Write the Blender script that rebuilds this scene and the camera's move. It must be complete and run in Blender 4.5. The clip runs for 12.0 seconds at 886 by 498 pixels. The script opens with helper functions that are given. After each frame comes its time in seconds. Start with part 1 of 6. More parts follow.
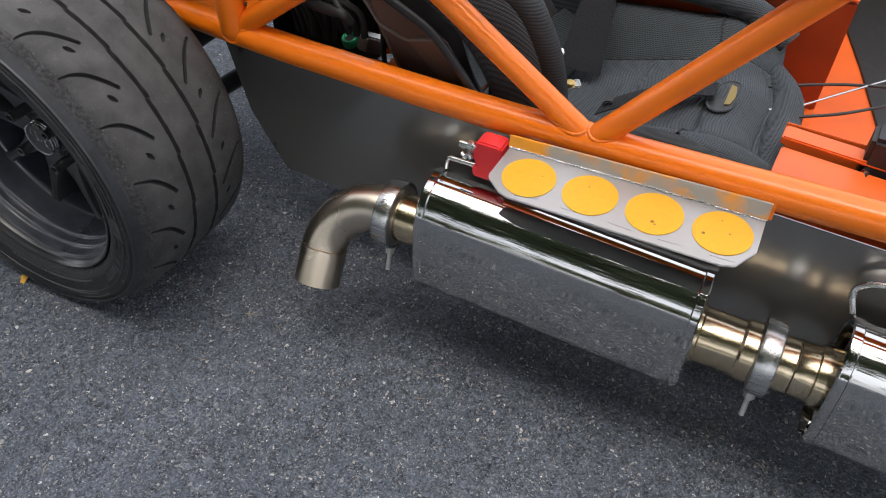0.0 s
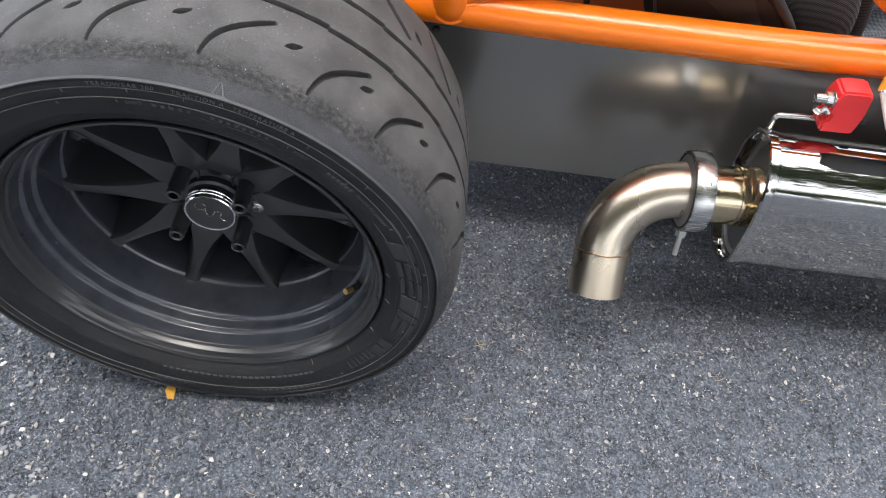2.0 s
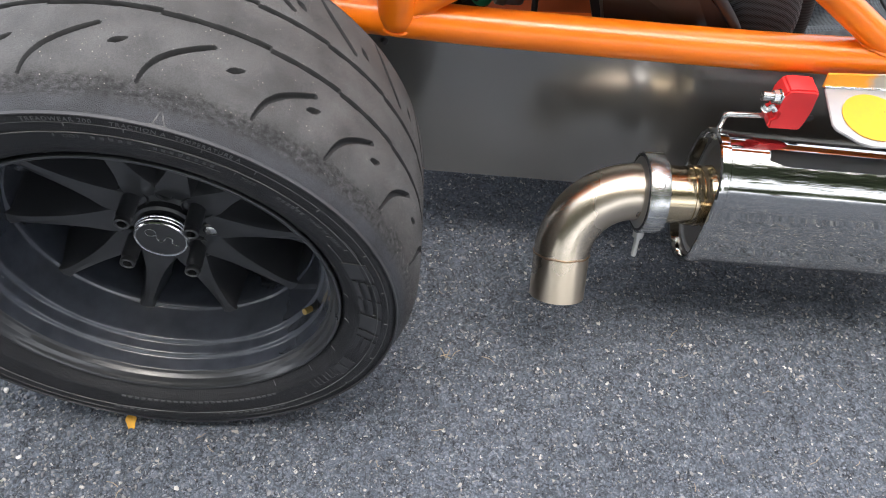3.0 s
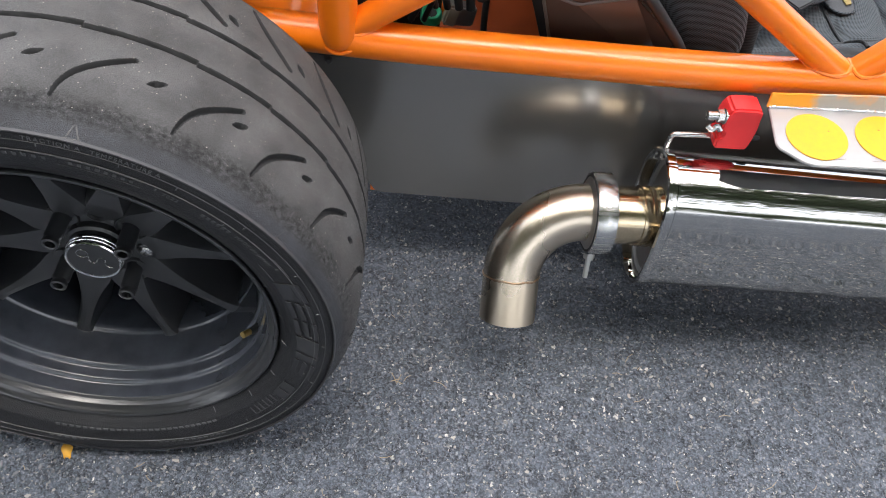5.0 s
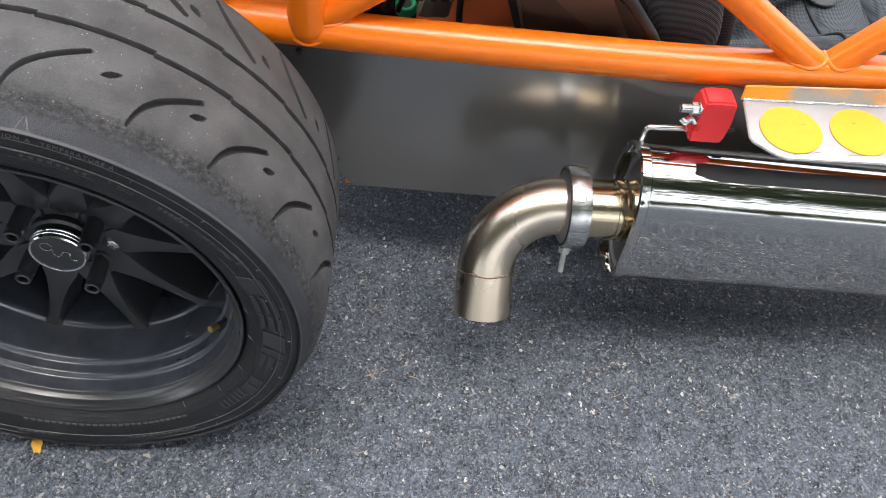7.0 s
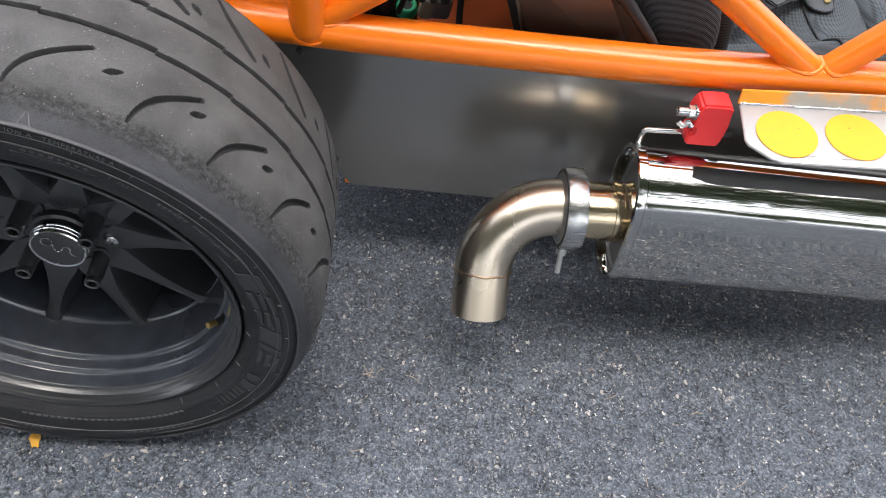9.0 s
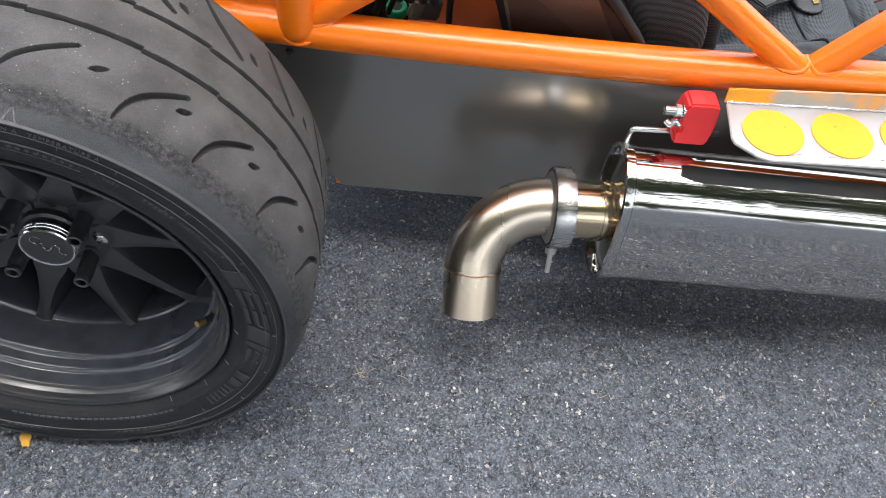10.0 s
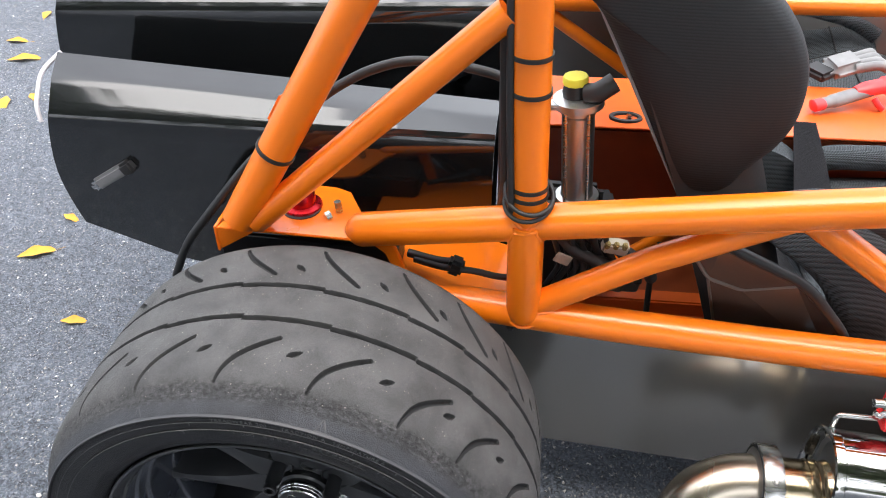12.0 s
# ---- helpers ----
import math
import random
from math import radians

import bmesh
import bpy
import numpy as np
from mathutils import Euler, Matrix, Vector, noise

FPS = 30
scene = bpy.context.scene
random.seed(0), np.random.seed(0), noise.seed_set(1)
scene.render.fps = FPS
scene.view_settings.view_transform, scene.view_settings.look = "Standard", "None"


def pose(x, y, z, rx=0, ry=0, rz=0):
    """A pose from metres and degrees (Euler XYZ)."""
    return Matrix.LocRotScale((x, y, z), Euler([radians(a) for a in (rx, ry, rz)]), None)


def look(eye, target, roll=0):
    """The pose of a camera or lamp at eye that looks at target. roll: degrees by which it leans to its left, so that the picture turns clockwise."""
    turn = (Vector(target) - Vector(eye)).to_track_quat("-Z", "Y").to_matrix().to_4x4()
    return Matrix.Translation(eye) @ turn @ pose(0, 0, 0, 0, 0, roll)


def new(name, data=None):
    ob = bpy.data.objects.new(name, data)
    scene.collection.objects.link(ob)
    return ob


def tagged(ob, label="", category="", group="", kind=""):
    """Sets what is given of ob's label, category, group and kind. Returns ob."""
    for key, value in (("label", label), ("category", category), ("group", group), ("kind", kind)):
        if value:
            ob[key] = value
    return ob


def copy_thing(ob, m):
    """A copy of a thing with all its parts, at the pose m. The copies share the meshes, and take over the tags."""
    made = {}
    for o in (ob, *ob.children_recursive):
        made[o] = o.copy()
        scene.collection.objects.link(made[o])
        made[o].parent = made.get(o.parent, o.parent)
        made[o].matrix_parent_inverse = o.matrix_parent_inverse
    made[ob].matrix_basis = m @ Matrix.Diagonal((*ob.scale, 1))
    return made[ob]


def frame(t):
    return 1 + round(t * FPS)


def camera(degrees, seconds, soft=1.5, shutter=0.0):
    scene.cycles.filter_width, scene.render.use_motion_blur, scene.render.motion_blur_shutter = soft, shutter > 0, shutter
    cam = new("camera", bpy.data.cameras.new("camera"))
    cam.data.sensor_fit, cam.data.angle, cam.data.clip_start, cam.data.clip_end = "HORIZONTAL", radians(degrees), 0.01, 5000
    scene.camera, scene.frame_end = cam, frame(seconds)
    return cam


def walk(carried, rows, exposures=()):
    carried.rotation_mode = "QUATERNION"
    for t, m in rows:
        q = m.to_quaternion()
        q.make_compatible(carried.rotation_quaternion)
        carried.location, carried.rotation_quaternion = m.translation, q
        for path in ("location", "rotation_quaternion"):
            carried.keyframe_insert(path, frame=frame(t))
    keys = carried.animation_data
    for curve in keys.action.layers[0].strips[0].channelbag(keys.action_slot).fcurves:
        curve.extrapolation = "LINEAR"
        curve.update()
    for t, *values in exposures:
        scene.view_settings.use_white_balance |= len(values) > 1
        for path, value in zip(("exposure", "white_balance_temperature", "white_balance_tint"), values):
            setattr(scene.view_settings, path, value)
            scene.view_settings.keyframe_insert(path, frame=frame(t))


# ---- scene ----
cam = camera(59.4, 12.0, 1.0)
PATH = [
    (0, (1.03, -0.544, 1.032), (0.393, 0.743, -0.36), 1.0),
    (0.5, (0.723, -0.478, 0.96), (0.253, 0.839, -0.469), 2.1),
    (1, (0.496, -0.408, 0.929), (0.211, 0.916, -0.543), 3.6),
    (1.5, (0.321, -0.473, 0.945), (0.236, 0.823, -0.576), 6.0),
    (2, (0.26, -0.486, 0.965), (0.274, 0.755, -0.604), 6.2),
    (2.5, (0.249, -0.486, 0.962), (0.32, 0.729, -0.625), 6.5),
    (3, (0.269, -0.466, 0.972), (0.368, 0.772, -0.596), 6.5),
    (3.2, (0.287, -0.457, 0.977), (0.399, 0.796, -0.578), 6.7),
    (5, (0.315, -0.462, 0.956), (0.455, 0.834, -0.562), 7.6),
    (5.5, (0.323, -0.459, 0.954), (0.465, 0.829, -0.569), 7.7),
    (6, (0.329, -0.459, 0.957), (0.469, 0.832, -0.565), 7.5),
    (6.5, (0.345, -0.455, 0.956), (0.489, 0.832, -0.568), 7.7),
    (7, (0.347, -0.456, 0.952), (0.492, 0.827, -0.576), 7.9),
    (9, (0.351, -0.463, 0.955), (0.493, 0.825, -0.568), 8.4),
    (9.5, (0.356, -0.469, 0.955), (0.501, 0.821, -0.566), 8.5),
    (10, (0.365, -0.472, 0.953), (0.505, 0.829, -0.56), 8.2),
    (10.5, (0.366, -0.471, 0.96), (0.448, 0.869, -0.523), 6.5),
    (11, (0.333, -0.487, 0.994), (0.328, 0.918, -0.429), 3.8),
    (11.5, (0.333, -0.494, 1.009), (0.212, 0.994, -0.321), 1.4),
    (11.8, (0.286, -0.482, 1.057), (0.09, 1.076, -0.181), 0.8),
    (12, (0.244, -0.458, 1.113), (0.031, 1.108, -0.112), 0.7),
]
walk(cam, [(t, look(eye, target, roll)) for t, eye, target, roll in PATH], [(0.0, 1.06), (0.5, 1.32), (1.0, 1.6), (1.5, 1.82), (3.0, 1.85), (5.0, 1.8), (9.0, 1.84), (11.0, 1.88), (12.0, 1.88)])

# ---- light ----
world = bpy.data.worlds.new("overcast_sky")
scene.world = world
world.use_nodes = True
wn, wl = world.node_tree.nodes, world.node_tree.links
sky = wn.new("ShaderNodeTexSky")
sky.sky_type, sky.sun_disc = "NISHITA", False
sky.sun_elevation, sky.sun_rotation = radians(74), radians(152)
sky.air_density, sky.dust_density, sky.ozone_density = 1.0, 8.0, 1.0
pale = wn.new("ShaderNodeHueSaturation")
pale.inputs["Saturation"].default_value = 0.6
wl.new(sky.outputs[0], pale.inputs["Color"])
cloud = wn.new("ShaderNodeMixRGB")
cloud.inputs[2].default_value = (7.0, 7.3, 7.9, 1)
sky_at, puffs, cover = wn.new("ShaderNodeTexCoord"), wn.new("ShaderNodeTexNoise"), wn.new("ShaderNodeMapRange")
puffs.inputs["Scale"].default_value, puffs.inputs["Detail"].default_value = 2.2, 6
cover.inputs["From Min"].default_value, cover.inputs["From Max"].default_value = 0.4, 0.62
cover.inputs["To Min"].default_value, cover.inputs["To Max"].default_value = 0.25, 0.85
wl.new(sky_at.outputs["Generated"], puffs.inputs["Vector"])
wl.new(puffs.outputs[0], cover.inputs[0])
wl.new(cover.outputs[0], cloud.inputs[0])
wl.new(pale.outputs[0], cloud.inputs[1])
wl.new(cloud.outputs[0], wn["Background"].inputs["Color"])
wn["Background"].inputs["Strength"].default_value = 0.13

sun_data = bpy.data.lights.new("sun", "SUN")
sun_data.energy, sun_data.angle, sun_data.color = 0.7, radians(50), (1.0, 0.96, 0.9)
sun = new("sun", sun_data)
sun.matrix_world = look((-0.6, -1.2, 5.0), (0, 0, 0))


# ---- materials ----
def nodes_of(m):
    return m.node_tree.nodes, m.node_tree.links


def material(name, base, rough=0.5, metal=0.0, coat=0.0, var=0.12, scale=30.0, fine=0.0, fine_scale=600.0, spec=0.5):
    """A surface with colour variation at two scales, uneven gloss and fine relief."""
    m = bpy.data.materials.new(name)
    m.use_nodes = True
    n, l = nodes_of(m)
    b = n["Principled BSDF"]
    b.inputs["Metallic"].default_value = metal
    b.inputs["Coat Weight"].default_value = coat
    b.inputs["Coat Roughness"].default_value = 0.06
    b.inputs["Specular IOR Level"].default_value = spec
    co = n.new("ShaderNodeTexCoord")
    big, small = n.new("ShaderNodeTexNoise"), n.new("ShaderNodeTexNoise")
    big.inputs["Scale"].default_value, small.inputs["Scale"].default_value = scale, fine_scale
    big.inputs["Detail"].default_value = 5
    for t in (big, small):
        l.new(co.outputs["Object"], t.inputs["Vector"])
    mul = n.new("ShaderNodeMath")
    mul.operation = "MULTIPLY_ADD"
    mul.inputs[1].default_value, mul.inputs[2].default_value = 2 * var, 1 - var
    l.new(big.outputs[0], mul.inputs[0])
    mix = n.new("ShaderNodeVectorMath")
    mix.operation = "SCALE"
    mix.inputs[0].default_value = base
    l.new(mul.outputs[0], mix.inputs["Scale"])
    l.new(mix.outputs[0], b.inputs["Base Color"])
    r = n.new("ShaderNodeMath")
    r.operation = "MULTIPLY_ADD"
    r.inputs[1].default_value, r.inputs[2].default_value = 0.5 * rough, 0.75 * rough
    l.new(big.outputs[0], r.inputs[0])
    l.new(r.outputs[0], b.inputs["Roughness"])
    if fine:
        bump = n.new("ShaderNodeBump")
        bump.inputs["Strength"].default_value, bump.inputs["Distance"].default_value = fine, 0.001
        l.new(small.outputs[0], bump.inputs["Height"])
        l.new(bump.outputs[0], b.inputs["Normal"])
    return m


def asphalt_material():
    """Worn asphalt: blue-grey binder over grains of 2 to 3 mm, thin dark pits, and pale rounded chips of two sizes in loose patches."""
    m = bpy.data.materials.new("asphalt")
    m.use_nodes = True
    n, l = nodes_of(m)
    b = n["Principled BSDF"]
    co = n.new("ShaderNodeTexCoord")

    def noise(scale, detail, rough=0.5, src=None):
        t = n.new("ShaderNodeTexNoise")
        t.inputs["Scale"].default_value, t.inputs["Detail"].default_value, t.inputs["Roughness"].default_value = scale, detail, rough
        l.new(src or co.outputs["Object"], t.inputs["Vector"])
        return t

    def math_node(op, a, c):
        x = n.new("ShaderNodeMath")
        x.operation = op
        for k, v in enumerate((a, c)):
            if isinstance(v, (int, float)):
                x.inputs[k].default_value = v
            else:
                l.new(v, x.inputs[k])
        return x.outputs[0]

    def span(src, f0, f1, t0, t1):
        x = n.new("ShaderNodeMapRange")
        x.inputs["From Min"].default_value, x.inputs["From Max"].default_value = f0, f1
        x.inputs["To Min"].default_value, x.inputs["To Max"].default_value = t0, t1
        l.new(src, x.inputs[0])
        return x.outputs[0]

    def ramp(src, stops):
        r = n.new("ShaderNodeValToRGB")
        el = r.color_ramp.elements
        (el[0].position, c0), (el[1].position, c1) = stops[0], stops[-1]
        el[0].color, el[1].color = (*c0, 1), (*c1, 1)
        for p, c in stops[1:-1]:
            e = el.new(p)
            e.color = (*c, 1)
        l.new(src, r.inputs[0])
        return r.outputs[0]

    def scaled(a, f):
        x = n.new("ShaderNodeVectorMath")
        x.operation = "SCALE"
        l.new(a, x.inputs[0])
        l.new(f, x.inputs["Scale"])
        return x.outputs[0]

    def over(mask, a, c):
        x = n.new("ShaderNodeMixRGB")
        l.new(mask, x.inputs[0])
        l.new(a, x.inputs[1])
        l.new(c, x.inputs[2])
        return x.outputs[0]

    wob = noise(210, 2)
    warp = n.new("ShaderNodeMixRGB")
    warp.blend_type, warp.inputs[0].default_value = "LINEAR_LIGHT", 0.005
    l.new(co.outputs["Object"], warp.inputs[1])
    l.new(wob.outputs["Color"], warp.inputs[2])

    def cells(scale, feature="F1"):
        v = n.new("ShaderNodeTexVoronoi")
        v.feature = feature
        v.inputs["Scale"].default_value = scale
        l.new(warp.outputs[0], v.inputs["Vector"])
        return v

    def split(v):
        x = n.new("ShaderNodeSeparateColor")
        l.new(v.outputs["Color"], x.inputs[0])
        return x.outputs

    grains, pits = cells(300), cells(150, "DISTANCE_TO_EDGE")
    g = split(grains)
    patch, stain, dust, fine = noise(26, 4), noise(4, 6), noise(55, 3), noise(1500, 4, 0.6)
    col = ramp(g[0], ((0.0, (0.12, 0.139, 0.174)), (0.55, (0.176, 0.2, 0.244)), (0.9, (0.225, 0.25, 0.292)), (1.0, (0.3, 0.32, 0.35))))
    # pits open only here and there along the stones' joints; shade is painted in
    pit = math_node("MULTIPLY", span(pits.outputs["Distance"], 0.0, 0.085, 1.0, 0.0), span(dust.outputs[0], 0.36, 0.6, 0.0, 1.0))
    col = scaled(col, span(pit, 0.0, 1.0, 1.0, 0.14))
    col = scaled(col, span(grains.outputs["Distance"], 0.25, 0.75, 1.2, 0.55))
    height = math_node("MULTIPLY", span(grains.outputs["Distance"], 0.15, 0.8, 1.0, 0.0), 0.4)
    for scale, least, size, reach in ((125, 0.72, 0.27, 1.0), (235, 0.62, 0.3, 0.7)):
        v = cells(scale)
        c = split(v)
        some = math_node("GREATER_THAN", math_node("ADD", c[0], span(patch.outputs[0], 0.35, 0.65, -0.16, 0.12)), least)
        edge = math_node("ADD", math_node("MULTIPLY", c[1], size), 0.12)
        inside = math_node("MULTIPLY", span(math_node("SUBTRACT", edge, v.outputs["Distance"]), 0.0, 0.09, 0.0, 1.0), some)
        tone = ramp(c[2], ((0.0, (0.28, 0.285, 0.29)), (0.5, (0.4, 0.385, 0.365)), (0.8, (0.52, 0.485, 0.44)), (1.0, (0.85, 0.84, 0.81))))
        col = over(math_node("MULTIPLY", inside, 0.92), col, tone)
        height = math_node("ADD", height, math_node("MULTIPLY", inside, 0.5 * reach))
    col = scaled(col, span(fine.outputs[0], 0.3, 0.7, 0.72, 1.3))
    col = scaled(col, span(patch.outputs[0], 0.3, 0.7, 0.95, 1.05))
    col = scaled(col, span(stain.outputs[0], 0.3, 0.7, 0.88, 1.12))
    l.new(col, b.inputs["Base Color"])
    b.inputs["Roughness"].default_value = 0.75
    height = math_node("SUBTRACT", height, math_node("MULTIPLY", pit, 0.9))
    bump, fineb = n.new("ShaderNodeBump"), n.new("ShaderNodeBump")
    bump.inputs["Strength"].default_value, bump.inputs["Distance"].default_value = 1.0, 0.004
    l.new(height, bump.inputs["Height"])
    fineb.inputs["Strength"].default_value, fineb.inputs["Distance"].default_value = 0.7, 0.0008
    l.new(fine.outputs[0], fineb.inputs["Height"])
    l.new(bump.outputs[0], fineb.inputs["Normal"])
    l.new(fineb.outputs[0], b.inputs["Normal"])
    return m


def steel_material(name, base, rough, heat=0.0, brush=0.0, axis=(1, 1, 60)):
    """Stainless steel, with faint heat tint in soft patches and brushing along one direction."""
    m = bpy.data.materials.new(name)
    m.use_nodes = True
    n, l = nodes_of(m)
    b = n["Principled BSDF"]
    b.inputs["Metallic"].default_value = 1.0
    co = n.new("ShaderNodeTexCoord")
    mp = n.new("ShaderNodeMapping")
    mp.inputs["Scale"].default_value = axis
    l.new(co.outputs["Object"], mp.inputs["Vector"])
    patch, streak = n.new("ShaderNodeTexNoise"), n.new("ShaderNodeTexNoise")
    patch.inputs["Scale"].default_value, streak.inputs["Scale"].default_value = 7, 5
    patch.inputs["Detail"].default_value, streak.inputs["Detail"].default_value = 4, 3
    l.new(co.outputs["Object"], patch.inputs["Vector"])
    l.new(mp.outputs[0], streak.inputs["Vector"])
    ramp = n.new("ShaderNodeValToRGB")
    e = ramp.color_ramp.elements
    e[0].position, e[1].position = 0.3, 0.7
    e[0].color = (*base, 1)
    e[1].color = (base[0] * (1 - 0.1 * heat), base[1] * (1 - 0.25 * heat), base[2] * (1 - 0.5 * heat), 1)
    l.new(patch.outputs[0], ramp.inputs[0])
    l.new(ramp.outputs[0], b.inputs["Base Color"])
    r = n.new("ShaderNodeMath")
    r.operation = "MULTIPLY_ADD"
    r.inputs[1].default_value, r.inputs[2].default_value = 0.6 * rough, 0.7 * rough
    l.new(streak.outputs[0], r.inputs[0])
    l.new(r.outputs[0], b.inputs["Roughness"])
    if brush:
        bump = n.new("ShaderNodeBump")
        bump.inputs["Strength"].default_value, bump.inputs["Distance"].default_value = brush, 0.0005
        l.new(streak.outputs[0], bump.inputs["Height"])
        l.new(bump.outputs[0], b.inputs["Normal"])
    return m


def weave_material(name, base, period=0.004, rough=0.75):
    """Woven black fabric: raised knots in two crossing directions with darker holes between."""
    m = bpy.data.materials.new(name)
    m.use_nodes = True
    n, l = nodes_of(m)
    b = n["Principled BSDF"]
    b.inputs["Roughness"].default_value = rough
    b.inputs["Sheen Weight"].default_value = 0.05
    b.inputs["Specular IOR Level"].default_value = 0.2
    co, sep, fade = n.new("ShaderNodeTexCoord"), n.new("ShaderNodeSeparateXYZ"), n.new("ShaderNodeTexNoise")
    fade.inputs["Scale"].default_value, fade.inputs["Detail"].default_value = 14, 4
    l.new(co.outputs["Object"], sep.inputs[0])
    l.new(co.outputs["Object"], fade.inputs["Vector"])

    def op(kind, a, c=0.0):
        x = n.new("ShaderNodeMath")
        x.operation = kind
        for k, v in enumerate((a, c)):
            if isinstance(v, (int, float)):
                x.inputs[k].default_value = v
            else:
                l.new(v, x.inputs[k])
        return x.outputs[0]

    k = 2 * math.pi / period
    along = op("MULTIPLY", op("SUBTRACT", sep.outputs["X"], sep.outputs["Z"]), 0.8 * k)
    across = op("MULTIPLY", op("ADD", sep.outputs["Y"], op("MULTIPLY", sep.outputs["Z"], 0.35)), k)
    knot = op("MULTIPLY", op("SINE", op("ADD", along, across)), op("SINE", op("SUBTRACT", across, along)))
    height = op("MULTIPLY", op("ADD", knot, 1.0), 0.5)
    r = n.new("ShaderNodeValToRGB")
    e = r.color_ramp.elements
    e[0].position, e[0].color = 0.12, tuple(0.3 * c for c in base) + (1,)
    e[1].position, e[1].color = 0.55, tuple(1.35 * c for c in base) + (1,)
    l.new(height, r.inputs[0])
    mr = n.new("ShaderNodeMapRange")
    mr.inputs["To Min"].default_value, mr.inputs["To Max"].default_value = 0.7, 1.3
    l.new(fade.outputs[0], mr.inputs[0])
    s = n.new("ShaderNodeVectorMath")
    s.operation = "SCALE"
    l.new(r.outputs[0], s.inputs[0])
    l.new(mr.outputs[0], s.inputs["Scale"])
    l.new(s.outputs[0], b.inputs["Base Color"])
    bump = n.new("ShaderNodeBump")
    bump.inputs["Strength"].default_value, bump.inputs["Distance"].default_value = 0.7, 0.0012
    l.new(height, bump.inputs["Height"])
    l.new(bump.outputs[0], b.inputs["Normal"])
    return m


def ribbed_material(name, base, period, dark=0.8, relief=0.25):
    """Black fabric with fine level ribs."""
    m = bpy.data.materials.new(name)
    m.use_nodes = True
    n, l = nodes_of(m)
    b = n["Principled BSDF"]
    b.inputs["Roughness"].default_value = 0.6
    b.inputs["Specular IOR Level"].default_value = 0.3
    co, w, r, bump = n.new("ShaderNodeTexCoord"), n.new("ShaderNodeTexWave"), n.new("ShaderNodeValToRGB"), n.new("ShaderNodeBump")
    w.bands_direction = "Z"
    w.inputs["Scale"].default_value, w.inputs["Distortion"].default_value, w.inputs["Detail Scale"].default_value = 0.314 / period, 1.2, 3
    e = r.color_ramp.elements
    e[0].position, e[0].color = 0.1, tuple(dark * c for c in base) + (1,)
    e[1].position, e[1].color = 0.7, tuple(1.25 * c for c in base) + (1,)
    l.new(co.outputs["Object"], w.inputs["Vector"])
    l.new(w.outputs["Fac"], r.inputs[0])
    l.new(r.outputs[0], b.inputs["Base Color"])
    bump.inputs["Strength"].default_value, bump.inputs["Distance"].default_value = relief, 0.001
    l.new(w.outputs["Fac"], bump.inputs["Height"])
    l.new(bump.outputs[0], b.inputs["Normal"])
    return m


